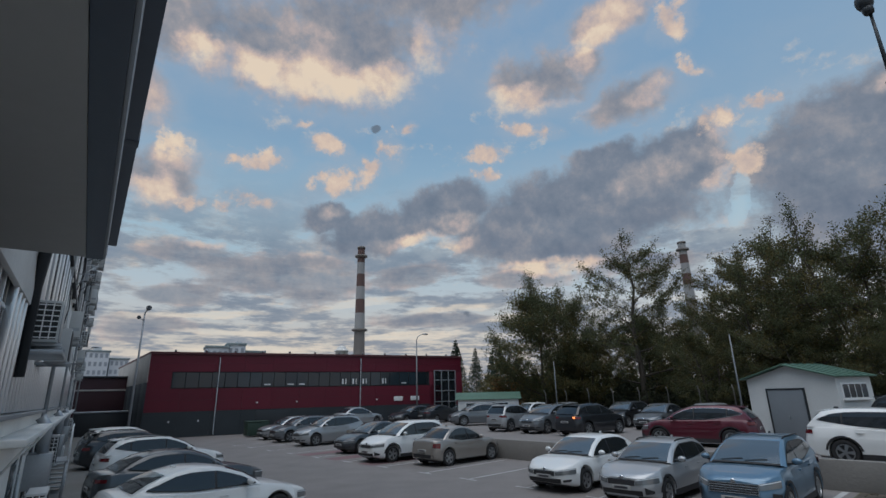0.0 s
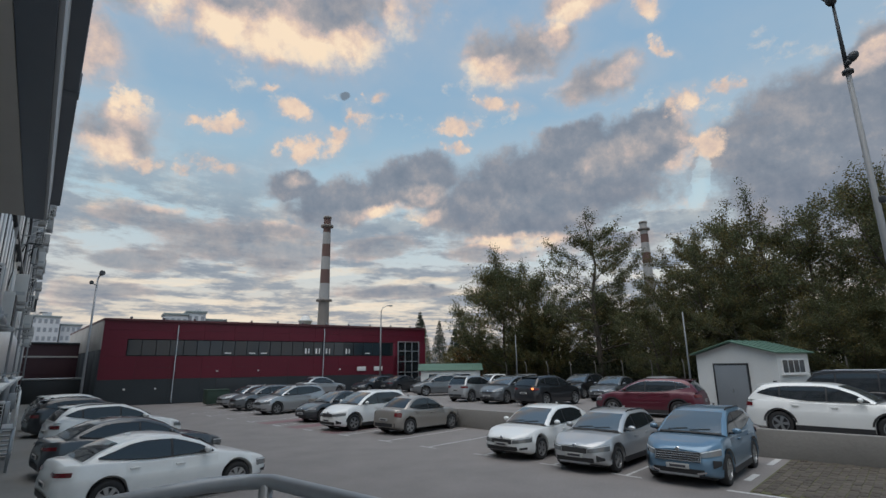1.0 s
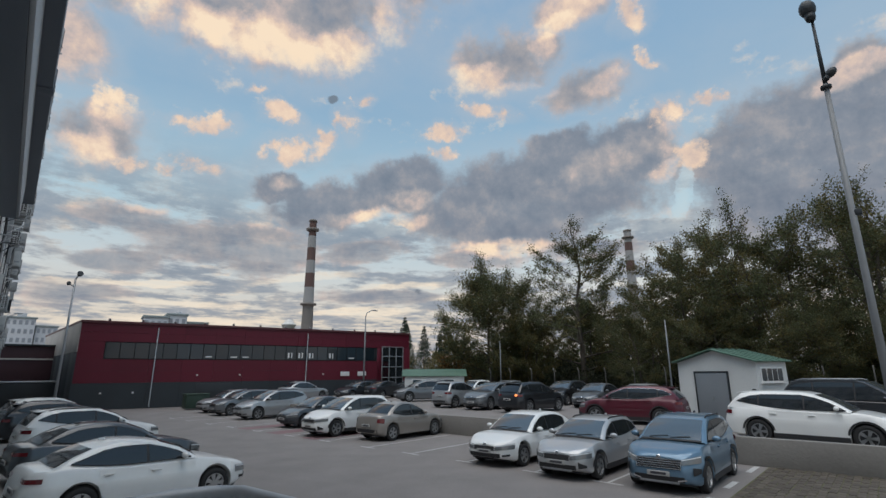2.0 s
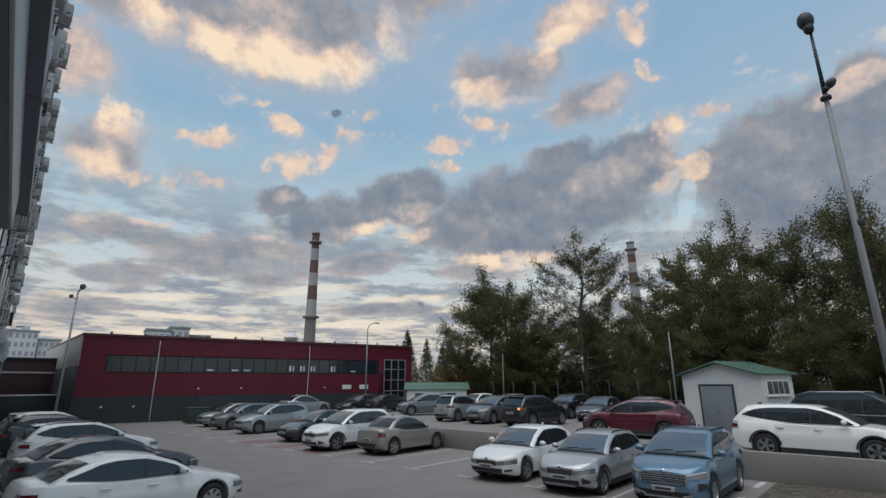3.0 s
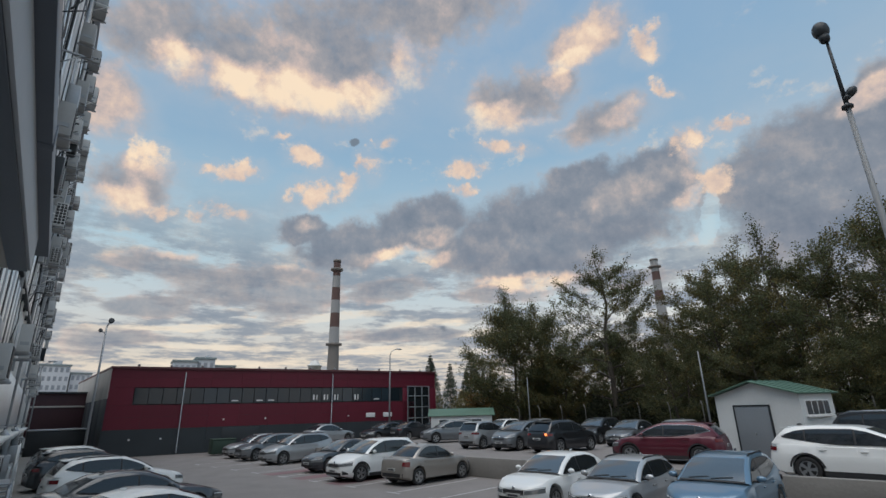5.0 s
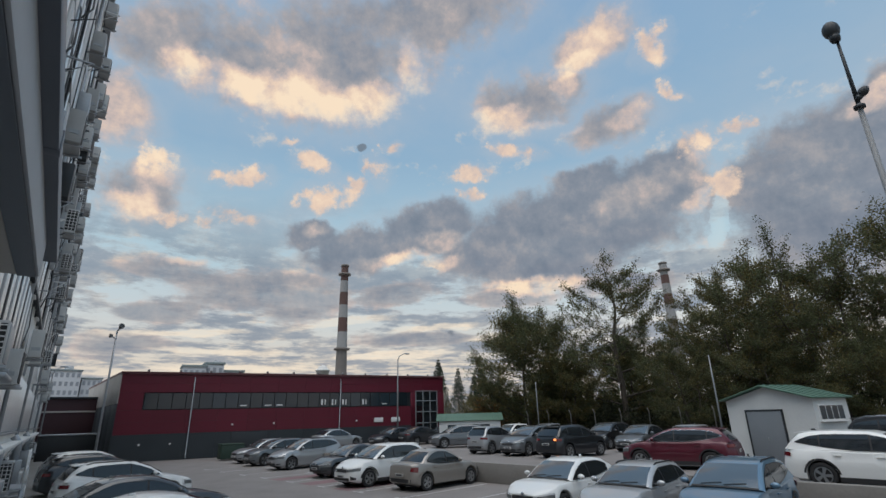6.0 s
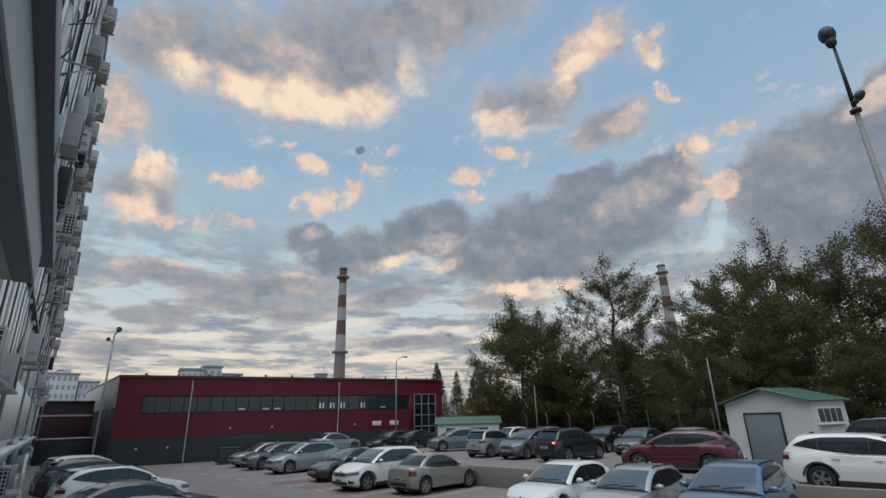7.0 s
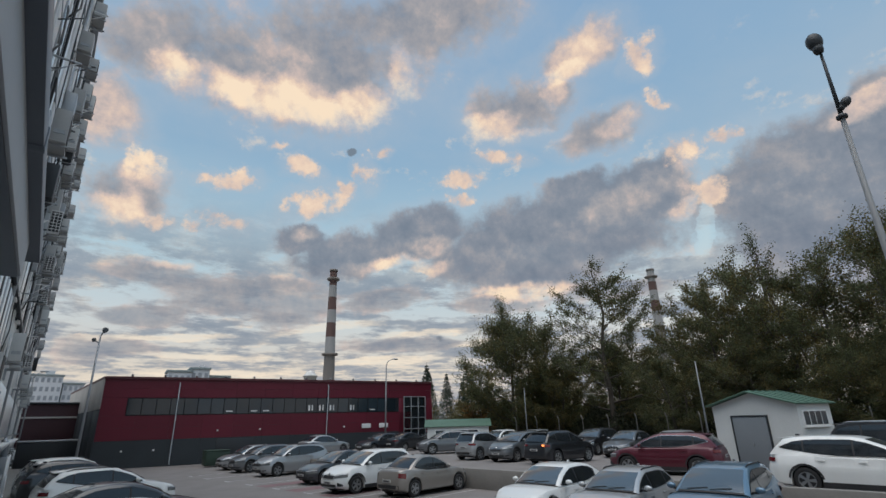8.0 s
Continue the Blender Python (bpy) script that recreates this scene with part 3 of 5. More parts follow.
        back = 1 if i >= 6 else (0.5 if i > 5 else 0)
        edge = 0.030 if abs(v) == 1 else 0.0
        return (x + bulge * (0.11 * front - 0.05 * back) + out * dz / ln - edge * dz / ln, v * side_y(z), z + 0.02 * bulge - edge * abs(dx) / ln - out * dx / ln)

    bm = sheet([[skin(i, v) for v in cols] for i in range(len(prof))], flip=True)
    bm.verts.ensure_lookup_table()
    nc = len(cols)
    for c in (0, nc - 1):
        loop = [bm.verts[i * nc + c] for i in range(len(prof))]
        bm.faces.new(loop if c == 0 else loop[::-1])
    bmesh.ops.recalc_face_normals(bm, faces=bm.faces)
    part("cabin", bm, roof_mat or body_mat, top, sharp=40)
    vs_ = (-0.87, -0.6, -0.3, 0, 0.3, 0.6, 0.87)
    part("cowl_panel", sheet([[skin(i, v, 0.006) for v in (-0.88, -0.5, 0, 0.5, 0.88)] for i in (0.0, 0.06, 0.12)], flip=True), PLASTIC, top)
    part("windshield", sheet([[skin(i, v, 0.008) for v in vs_] for i in (0.10, 0.6, 1.0, 1.5, 1.94)], flip=True), SCREEN, top)
    part("rear_window", sheet([[skin(i, v, 0.008) for v in vs_] for i in (6.14, 6.5, 7.0, 7.4, 7.80 if sed else 7.9)], flip=True), GLASS, top)
    for v in (-0.62, 0.02):
        part("wiper", tube([skin(0.15, v, 0.022), skin(0.24, v + 0.28, 0.022), skin(0.30, v + 0.56, 0.020)], 0.009, 5), PLASTIC, top)
    part("aerial", box(0.13, 0.028, 0.05, (roof_r + 0.24, 0, H + 0.02), 0.010), PLASTIC if H > 1.55 else body_mat, top)
    if style in ("suv", "hatch"):
        part("spoiler", box(0.26, w1 * 1.72, 0.028, (roof_r - 0.05, 0, H - 0.055), 0.012, None, Matrix.Rotation(radians(-9), 4, "Y")), body_mat, top)
    fx0 = cowl_x - 0.16
    rx0 = {"sedan": base_r + 0.34, "liftback": base_r + 0.72, "hatch": base_r + 0.26}.get(style, base_r + 0.34)
    bx = (cowl_x - 0.2 + ra + 0.35) / 2
    roof_line = sorted(prof)

    def pane(a, b, s, grow=0.0, out=0.008):
        """A side window between two places, its top under the roof line, its foot rising to the rear."""
        g = []
        for x in np.linspace(a, b, 9):
            back = min(1.0, max(0.0, (bx - 0.3 - x) / (bx - 0.3 - rx0)))
            z0 = belt + 0.03 + (0.20 if style == "suv" else 0.11) * back ** 1.6 - grow
            z1 = max(z0 + 0.012, lerp(roof_line, x) - 0.075 - (0.09 if style == "suv" else 0.05) * back ** 2)
            z1 = min(z1, H - 0.105) + grow
            g.append([(x, s * (side_y(z0 + (z1 - z0) * t) + out), z0 + (z1 - z0) * t) for t in (0, 0.33, 0.66, 1)])
        return sheet(g, flip=(s < 0))

    for s in (1, -1):
        part("window_trim", pane(rx0 - 0.04, fx0 + 0.04, s, 0.018, 0.004), CHROME if grille == "trim" else PLASTIC, top)
        if grille == "trim":
            part("pillar_cover", pane(rx0 - 0.015, fx0 + 0.015, s, 0.004, 0.006), PLASTIC, top)
        part("side_window", pane(bx + 0.025, fx0, s), GLASS, top)
        if sed or style == "liftback":
            part("side_window", pane(rx0, bx - 0.025, s), GLASS, top)
        else:
            q = ra + 0.06
            part("side_window", pane(q + 0.025, bx - 0.025, s), GLASS, top)
            part("side_window", pane(rx0, q - 0.025, s), GLASS, top)
        # doors
        for a, b in ((bx + 0.012, fa - arch - 0.10), (ra + arch * 0.75, bx - 0.012)):
            g = [[(p[0], s * p[1], p[2]) for p in flank(x, 0.005)] for x in np.linspace(a, b, 7)]
            door = part("door", sheet(g, flip=(s > 0)), body_mat, top, sharp=30)
            hz = lerp(belt_line, a) - 0.16
            part("handle", box(0.19, 0.035, 0.032, (a + 0.16, s * (hw * 0.985 + 0.012), hz), 0.008), body_mat, door)
        if cladding:
            g = []
            for x in np.linspace(ra + arch, fa - arch, 6):
                g.append([(x, s * (half(x) * 0.985 + 0.012), z) for z in (low(x) + 0.0, low(x) + 0.14)])
            part("sill_cladding", sheet(g, flip=(s > 0)), PLASTIC, top)
            for c in (fa, ra):
                g = []
                for a in np.linspace(0.12, math.pi - 0.12, 12):
                    g.append([(c + rr * math.cos(a), s * (half(c + rr * math.cos(a)) + 0.012), r + rr * math.sin(a)) for rr in (arch + 0.003, arch + 0.06)])
                part("arch_trim", sheet(g, flip=(s < 0)), PLASTIC, top)
        mz = belt + 0.10
        bm = bmesh.new()
        bmesh.ops.create_icosphere(bm, subdivisions=2, radius=1, matrix=Matrix.Translation((cowl_x - 0.32, s * (hw + 0.10), mz)) @ Matrix.Diagonal((0.075, 0.115, 0.075, 1)))
        mirror = part("mirror", bm, body_mat, top)
        part("mirror_foot", box(0.06, 0.14, 0.04, (cowl_x - 0.33, s * (hw + 0.00), mz - 0.06), 0.01), PLASTIC, mirror)
        if rails:
            part("roof_rail", tube([(roof_f - 0.15, s * w1 * 0.94, H - 0.02), (roof_f - 0.3, s * w1 * 0.94, H + 0.012), (roof_r + 0.35, s * w1 * 0.94, H + 0.008),
                                    (roof_r + 0.15, s * w1 * 0.94, H - 0.05)], 0.018, 6), GALV if H > 1.8 else PLASTIC, top)

    # nose and tail
    def nose(y0, y1, z0, z1, out, z1b=None, n=9, z0b=None):
        g = []
        for y in np.linspace(y0, y1, n):
            k = max(0.0, (abs(y) / hw - nose_k) / (1 - nose_k))
            x = xf - nose_d * k * k
            t = (y - y0) / (y1 - y0)
            za, zb_ = z0 + ((z0b if z0b is not None else z0) - z0) * t, z1 + ((z1b if z1b is not None else z1) - z1) * t
            g.append([(q[0] + out, q[1] * (1 + (0.6 * out if k > 0 else 0)), q[2]) for q in (lean((x, y, za + (zb_ - za) * j / 3)) for j in range(4))])
        return sheet(g)

    def tail(y0, y1, z0, z1, out, n=8, z0b=None):
        g = []
        for y in np.linspace(y0, y1, n):
            k = max(0.0, (abs(y) / hw - tail_k) / (1 - tail_k))
            x = xr + tail_d * k * k
            za = z0 + ((z0b if z0b is not None else z0) - z0) * (y - y0) / (y1 - y0)
            g.append([(q[0] - out, q[1] * (1 + (0.8 * out if k > 0 else 0)), q[2]) for q in (lean((x, y, za + (z1 - za) * j / 3)) for j in range(4))])
        return sheet(g, flip=True)

    gh = hood - 0.155
    bm = lathe([(0.001, 0.012), (0.045, 0.010), (0.055, 0.0)], 12, "z")
    q = lean((xf, 0, gh + 0.035))
    part("badge", bm, CHROME, top, m=pose(q[0] + 0.012, 0, gh + 0.035, 0, 78, 0))
    if cladding:
        part("skid_plate", nose(-hw * 0.5, hw * 0.5, gap + 0.06, gap + 0.11, 0.016), GALV, top)
    gb = gh - (0.135 if grille != "chrome" else 0.22)
    gw = hw * (0.54 if grille == "chrome" else 0.42)
    g_ob = part("grille", nose(-gw, gw, gb, gh, 0.012), PLASTIC, top)
    if grille == "chrome":
        for k in range(5):
            z = gb + 0.02 + (gh - gb - 0.03) * k / 4
            part("slat", nose(-gw * 0.98, gw * 0.98, z - 0.009, z + 0.009, 0.022), CHROME, g_ob)
        for s in (1, -1):
            part("grille_edge", nose(s * gw, s * (gw + 0.02), gb, gh, 0.020), CHROME, g_ob)
            part("corner_intake", nose(s * hw * 0.80, s * hw * 0.94, gap + 0.24, gh - 0.17, 0.012, gh - 0.20, 5, gap + 0.30), PLASTIC, top)
            part("bumper_blade", nose(s * hw * 0.46, s * hw * 0.66, gap + 0.11, gap + 0.145, 0.022, gap + 0.185, 5, gap + 0.15), CHROME, top)
    else:
        part("slat", nose(-gw, gw, gh - 0.015, gh, 0.020), CHROME, g_ob)
    part("air_intake", nose(-hw * 0.62, hw * 0.62, gap + 0.10, gap + 0.22, 0.010), PLASTIC, top)
    for s in (1, -1):
        part("headlight", nose(s * (gw + 0.02), s * hw * 0.95, gh - 0.12, gh + 0.005, 0.012, gh + 0.08, 10, gh - 0.075), LAMPGLASS, top)
        part("light_strip", nose(s * (gw + 0.03), s * hw * 0.945, gh - 0.022, gh - 0.002, 0.018, gh + 0.070, 10, gh + 0.048), LEDLENS, top)
        if grille != "chrome":
            part("fog_light", nose(s * hw * 0.68, s * hw * 0.86, gap + 0.13, gap + (0.30 if cladding else 0.19), 0.010, gap + 0.21, 6, gap + 0.15), PLASTIC, top)
        tz = deck - 0.13
        th = 0.20 if style == "notchback" else 0.09 if sed or style == "liftback" else 0.125
        part("taillight", tail(s * hw * (0.74 if style == "notchback" else 0.50), s * hw * 0.975, tz - th * 0.75, tz, 0.010, 8, tz - th), TAILRED, top)
    part("rear_bumper_trim", tail(-hw * 0.8, hw * 0.8, gap + 0.14, gap + 0.28, 0.010), PLASTIC, top)
    for end, z, sgn in ((xf, gap + 0.27, 1), (xr, 0.62 if H < 1.58 else 0.74, -1)):
        q = lean((end, 0, z))
        pl = part("number_plate", box(0.02, 0.52, 0.112, (q[0] + sgn * 0.018, 0, z), 0.004), PLATE, top)
        part("bar", box(0.008, 0.36, 0.055, (q[0] + sgn * 0.028, 0, z)), PLATEBAR, pl)
    tyre, rim = wheel_meshes(r, 0.21, spokes)
    for c in (fa, ra):
        for s in (1, -1):
            w_ob = new("wheel", tyre)
            w_ob.parent = top
            w_ob.matrix_basis = pose(c, s * (hw - 0.115), r, 0, 0, 0 if s < 0 else 180)
            k = new("rim", rim)
            k.parent = w_ob
    return top


WHITE = paint("white_car_paint", (0.74, 0.75, 0.74))
PEARL = paint("pearl_white_car_paint", (0.60, 0.61, 0.59))
SILVER = paint("silver_car_paint", (0.36, 0.37, 0.38), 0.5)
PALESILVER = paint("pale_silver_car_paint", (0.45, 0.46, 0.47), 0.45)
BEIGE = paint("beige_metallic_paint", (0.30, 0.275, 0.25), 0.45)
GREY = paint("grey_car_paint", (0.15, 0.16, 0.17), 0.45)
DARKGREY = paint("dark_grey_car_paint", (0.055, 0.062, 0.07), 0.4)
BLACK = paint("black_car_paint", (0.012, 0.013, 0.016), 0.1)
BLUE = paint("blue_metallic_paint", (0.115, 0.205, 0.295), 0.4)
RED = paint("dark_red_car_paint", (0.088, 0.006, 0.018), 0.25)

# lower lot, backed or driven up to the retaining wall
car(heading(15.27, 4.68, 0, 181), "light blue metallic crossover with chrome slatted grille in a bay", BLUE, 4.47, 1.84, 1.63, 2.70, 0.86, "suv", 1.02, 0.95, rails=True, cladding=True, grille="chrome")
car(heading(14.92, 7.28, 0, 181), "silver grey raised hatchback with roof rails in a bay", PALESILVER, 4.24, 1.75, 1.46, 2.60, 0.86, "hatch", 0.95, 0.82, rails=True, cladding=True)
car(heading(15.4, 9.88, 0, 180), "white liftback with dark wide grille in a bay", WHITE, 4.66, 1.81, 1.47, 2.84, 0.9, "liftback", 0.93, 0.78)
car(heading(16.6, 17.2, 0, 0), "beige grey compact sedan parked nose to the wall", BEIGE, 4.25, 1.74, 1.53, 2.63, 0.82, "notchback", 0.97, 0.80)
car(heading(15.9, 20.2, 0, 180), "white crossover parked beside the beige sedan", WHITE, 4.53, 1.84, 1.69, 2.69, 0.9, "suv", 1.05, 0.92, cladding=True)
car(heading(17.0, 24.4, 0, 180), "dark grey compact sedan in a parking bay", DARKGREY, 4.35, 1.73, 1.52, 2.6, 0.85, "notchback", 0.97, 0.80)
car(heading(17.75, 30.5, 0, 180), "silver off-roader with large windows in a bay", SILVER, 4.65, 1.80, 1.70, 2.67, 0.95, "suv", 1.06, 0.90, rails=True)
car(heading(18.0, 34.6, 0, 180), "grey crossover in a parking bay", GREY, 4.5, 1.80, 1.62, 2.65, 0.9, "suv", 1.02, 0.90)
car(heading(18.3, 37.6, 0, 180), "silver hatchback at the end of the row", SILVER, 4.3, 1.75, 1.55, 2.6, 0.88, "suv", 1.0, 0.85)
# row along the long building
car(heading(4.55, 13.3, 0, 0), "white saloon car with sloping roof parked by the building", WHITE, 4.52, 1.84, 1.42, 2.66, 0.90, "sedan", 0.95, 0.74, spokes=7)
car(heading(5.15, 17.6, 0, 0), "dark grey saloon car parked beside the white saloon", DARKGREY, 4.75, 1.82, 1.46, 2.80, 0.95, "sedan", 0.95, 0.76)
car(heading(5.95, 22.9, 0, 0), "white crossover with roof spoiler parked by the building", WHITE, 4.45, 1.80, 1.60, 2.62, 0.92, "suv", 1.00, 0.88, rails=True)
car(heading(6.2, 28.4, 0, 0), "black crossover parked by the building", BLACK, 4.5, 1.82, 1.62, 2.66, 0.93, "suv", 1.03, 0.9)
car(heading(6.6, 31.6, 0, 0), "white crossover parked at the far end of the row", PEARL, 4.5, 1.85, 1.66, 2.67, 0.93, "suv", 1.04, 0.92)
# upper terrace
car(heading(20.55, 2.25, TERR, -94), "white crossover on the terrace behind the retaining wall", WHITE, 4.77, 1.89, 1.61, 2.765, 0.95, "suv", 1.01, 0.90, cladding=True)
car(heading(25.0, 1.2, TERR, -100), "large black off-road van on the terrace", BLACK, 5.0, 1.95, 1.93, 2.85, 0.9, "suv", 1.15, 1.02, rails=True, r=0.40)
car(heading(23.35, 9.20, TERR, 97), "dark red crossover on the terrace", RED, 4.64, 1.84, 1.62, 2.78, 0.9, "suv", 1.02, 0.90, cladding=True, grille="trim")
lit_car = car(heading(26.2, 16.2, TERR, -8), "black crossover with one amber tail light lit on the terrace", BLACK, 4.43, 1.81, 1.66, 2.6, 0.9, "suv", 1.04, 0.92)
AMBER = mat("lit_amber_lamp", (0.6, 0.2, 0.05), 0.3)
AMBER.node_tree.nodes["Principled BSDF"].inputs["Emission Color"].default_value = (1.0, 0.32, 0.10, 1)
AMBER.node_tree.nodes["Principled BSDF"].inputs["Emission Strength"].default_value = 1.6
part("indicator_lamp", box(0.03, 0.16, 0.10, (-2.17, -0.66, 0.98), 0.01), AMBER, lit_car)
car(heading(26.6, 19.4, TERR, 180), "grey crossover facing the lot on the terrace", GREY, 4.45, 1.78, 1.60, 2.63, 0.9, "suv", 1.02, 0.9)
car(heading(26.6, 22.2, TERR, 0), "silver boxy hatchback seen from its tail on the terrace", SILVER, 3.9, 1.68, 1.62, 2.45, 0.75, "hatch", 1.0, 0.9)
car(heading(29.6, 28.4, TERR, 152), "grey blue crossover on the terrace", GREY, 4.5, 1.82, 1.60, 2.65, 0.9, "suv", 1.02, 0.9)
car(heading(29.2, 35.8, TERR, 180), "black saloon car on the terrace near the red building", BLACK, 4.6, 1.8, 1.46, 2.7, 0.9, "sedan", 0.95, 0.78)
car(heading(31.4, 34.6, TERR, 0), "black saloon car beside another on the terrace", BLACK, 4.7, 1.8, 1.46, 2.7, 0.9, "sedan", 0.95, 0.78)
car(heading(25.0, 38.0, TERR, 0), "silver saloon car close to the red building", SILVER, 4.4, 1.74, 1.48, 2.6, 0.9, "sedan", 0.95, 0.78)
car(heading(35.2, 35.6, TERR, 165), "dark grey hatchback near the glazed entrance", DARKGREY, 4.3, 1.78, 1.52, 2.6, 0.88, "hatch", 0.96, 0.8)
car(heading(34.5, 27.2, TERR, 180), "white hatchback further back on the terrace", WHITE, 4.2, 1.74, 1.52, 2.55, 0.86, "hatch", 0.96, 0.8)
car(heading(35.5, 24.6, TERR, 180), "silver hatchback further back on the terrace", SILVER, 4.2, 1.74, 1.50, 2.55, 0.86, "hatch", 0.96, 0.8)
car(heading(33.0, 20.8, TERR, 180), "dark grey saloon car further back on the terrace", DARKGREY, 4.5, 1.78, 1.48, 2.65, 0.9, "sedan", 0.95, 0.78)
car(heading(33.2, 17.8, TERR, 180), "black crossover further back on the terrace", BLACK, 4.5, 1.8, 1.6, 2.65, 0.9, "suv", 1.0, 0.88)
car(heading(32.0, 14.9, TERR, 180), "grey saloon car with pale bonnet on the terrace", GREY, 4.5, 1.78, 1.48, 2.65, 0.9, "sedan", 0.95, 0.78)
car(heading(30.6, 11.6, TERR, 180), "silver car half hidden beside the white shed", PALESILVER, 4.4, 1.76, 1.5, 2.62, 0.9, "hatch", 0.95, 0.78)


# ---- red building ----
A, B = Vector((10.65, 47.63, 0)), Vector((39.4, 39.9, 0))
E1 = (B - A).normalized()
BACK = Vector((0.09, 0.996, 0))
FRONT = math.degrees(math.atan2(E1.y, E1.x))
LEN = (B - A).length
red = thing("red_hall", pose(A.x, A.y, 0, 0, 0, FRONT), "two-storey hall clad in dark red and grey panels", "building")
inv = Matrix.Rotation(radians(-FRONT), 4, "Z")
bk = inv @ BACK
poly = [(0.05, 0.12), (LEN - 0.02, 0.12), (LEN + 0.6, 22), (bk.x * 24 + 0.05, bk.y * 24)]
part("core", prism(poly, 0, 6.75), GREYPANEL, red)
bm = prism([(-0.06, -0.10), (LEN + 0.06, -0.10), (LEN + 0.7, 22.1), (bk.x * 24.1 - 0.06, bk.y * 24.1)], 6.75, 6.93)
part("roof", bm, mat("roof_edge", (0.10, 0.03, 0.035), 0.5), red)
for k in range(12):
    part("roof_vent", lathe([(0.001, 0.0), (0.09, 0.0), (0.09, 0.16), (0.13, 0.18), (0.001, 0.26)], 10, "z"), GALV, red, m=pose(1.8 + k * 2.4, 0.5, 6.93))
# cladding in bands
step = LEN / 12
for k in range(12):
    for z0, z1, mt in ((0.02, 2.02, GREYPANEL), (2.03, 2.95, REDPANEL), (2.96, 3.88, REDPANEL), (5.28, 6.0, REDPANEL), (6.01, 6.74, REDPANEL)):
        if k == 11 and z1 < 5.3:
            continue
        part("panel", box(step - 0.008, 0.08, z1 - z0, (step * (k + 0.5), 0.06, (z0 + z1) / 2)), mt, red)
for k in range(23):
    x0 = 1.75 + k * 1.035
    win = part("window", box(1.0, 0.05, 1.30, (x0 + 0.53, 0.10, 4.58), 0.008), DARKMETAL, red)
    part("pane", box(0.96, 0.02, 1.24, (x0 + 0.53, 0.062, 4.58)), WINDOWGLASS, win)
    # bright sky showing in the panes, painted as pale pieces on the glass
    if k in (14, 15, 16, 18):
        part("sky_patch", box(0.16, 0.012, 0.5, (x0 + 0.28, 0.046, 4.36)), PALEWHITE, win)
        part("sky_patch", box(0.10, 0.012, 0.5, (x0 + 0.58, 0.046, 4.36)), PALEWHITE, win)
    if k in (7, 9, 10, 20):
        part("sky_patch", box(0.55, 0.012, 0.10, (x0 + 0.5, 0.046, 4.15)), PALEWHITE, win)
part("window_band", box(24.1, 0.04, 1.38, (13.75, 0.14, 4.58)), DARKMETAL, red)
part("panel", box(1.72, 0.08, 1.38, (0.87, 0.06, 4.58)), REDPANEL, red)
# glazed entrance bay
ent = part("entrance_glazing", box(2.5, 0.06, 5.2, (LEN - 2.05, 0.05, 2.75)), GLASS, red)
for i in range(4):
    part("frame", box(0.08, 0.10, 5.3, (LEN - 3.3 + i * 0.84, -0.01, 2.75), 0.01), GALV, ent)
for z in (0.12, 2.2, 3.3, 4.4, 5.38):
    part("frame", box(2.6, 0.09, 0.08, (LEN - 2.05, -0.012, z), 0.01), GALV, ent)
part("panel", box(1.0, 0.08, 5.2, (LEN - 0.42, 0.06, 2.65), 0.006), REDPANEL, red)
part("panel", box(0.5, 0.08, 5.2, (LEN - 3.62, 0.06, 2.65), 0.006), REDPANEL, red)
for x in (5.35, 18.25):
    part("drainpipe", tube([(x, -0.02, 6.5), (x, -0.16, 6.3), (x - 0.02, -0.16, 0.3), (x, -0.3, 0.12)], 0.048, 8), GALV, red)
for x in (1.9, 4.1, 8.7, 12.2, 20.0):
    part("wall_lamp", box(0.14, 0.10, 0.12, (x, -0.05, 1.25 if x < 5 else 2.6), 0.02), WHITEMETAL, red)
for x in (22.3, 24.15):
    part("sign_board", box(0.95, 0.05, 0.42, (x, -0.06, 2.62), 0.01), PALEWHITE, red)
part("doorway", box(3.0, 0.06, 1.9, (10.2, 0.0, 0.97), 0.01), DARKMETAL, red)
# side wall towards the long building; pale upper panels paint in its sky sheen
sd = bk.normalized()
rot = Matrix.Rotation(math.atan2(sd.y, sd.x), 4, "Z")
for k in range(8):
    for z0, z1, mt in ((0.02, 4.4, GREYPANEL), (4.42, 6.74, PALEPANEL)):
        part("side_panel", box(2.9, 0.08, z1 - z0, tuple(sd * (1.5 + k * 2.92) + Vector((-0.02, 0, (z0 + z1) / 2))), 0.006, None, rot), mt, red)

# wing beyond it
annex = thing("low_wing", pose(4.0, 61.5, 0, 0, 0, -3), "low dark red wing with a pale strip between the buildings", "building")
part("wall", box(11.5, 8, 5.3, (5.2, 4, 2.65), 0.03), mat("dull_red_wall", (0.040, 0.012, 0.018), 0.6), annex)
part("strip", box(11.5, 0.08, 0.16, (5.2, -0.04, 4.1), 0.01), PALEPANEL, annex)
part("plinth", box(11.5, 0.10, 1.5, (5.2, -0.05, 0.75), 0.02), GREYPANEL, annex)
part("roof", box(11.9, 8.4, 0.18, (5.2, 4, 5.39), 0.02), GREYPANEL, annex)
hut = thing("site_container", pose(9.4, 57.5, 0, 0, 0, -5), "grey storage container with a pale roof by the wing", "container")
part("body", box(4.2, 2.4, 2.0, (0, 0, 1.0), 0.04), DARKMETAL, hut)
part("roof", box(4.3, 2.5, 0.14, (0, 0, 2.07), 0.05), GALV, hut)


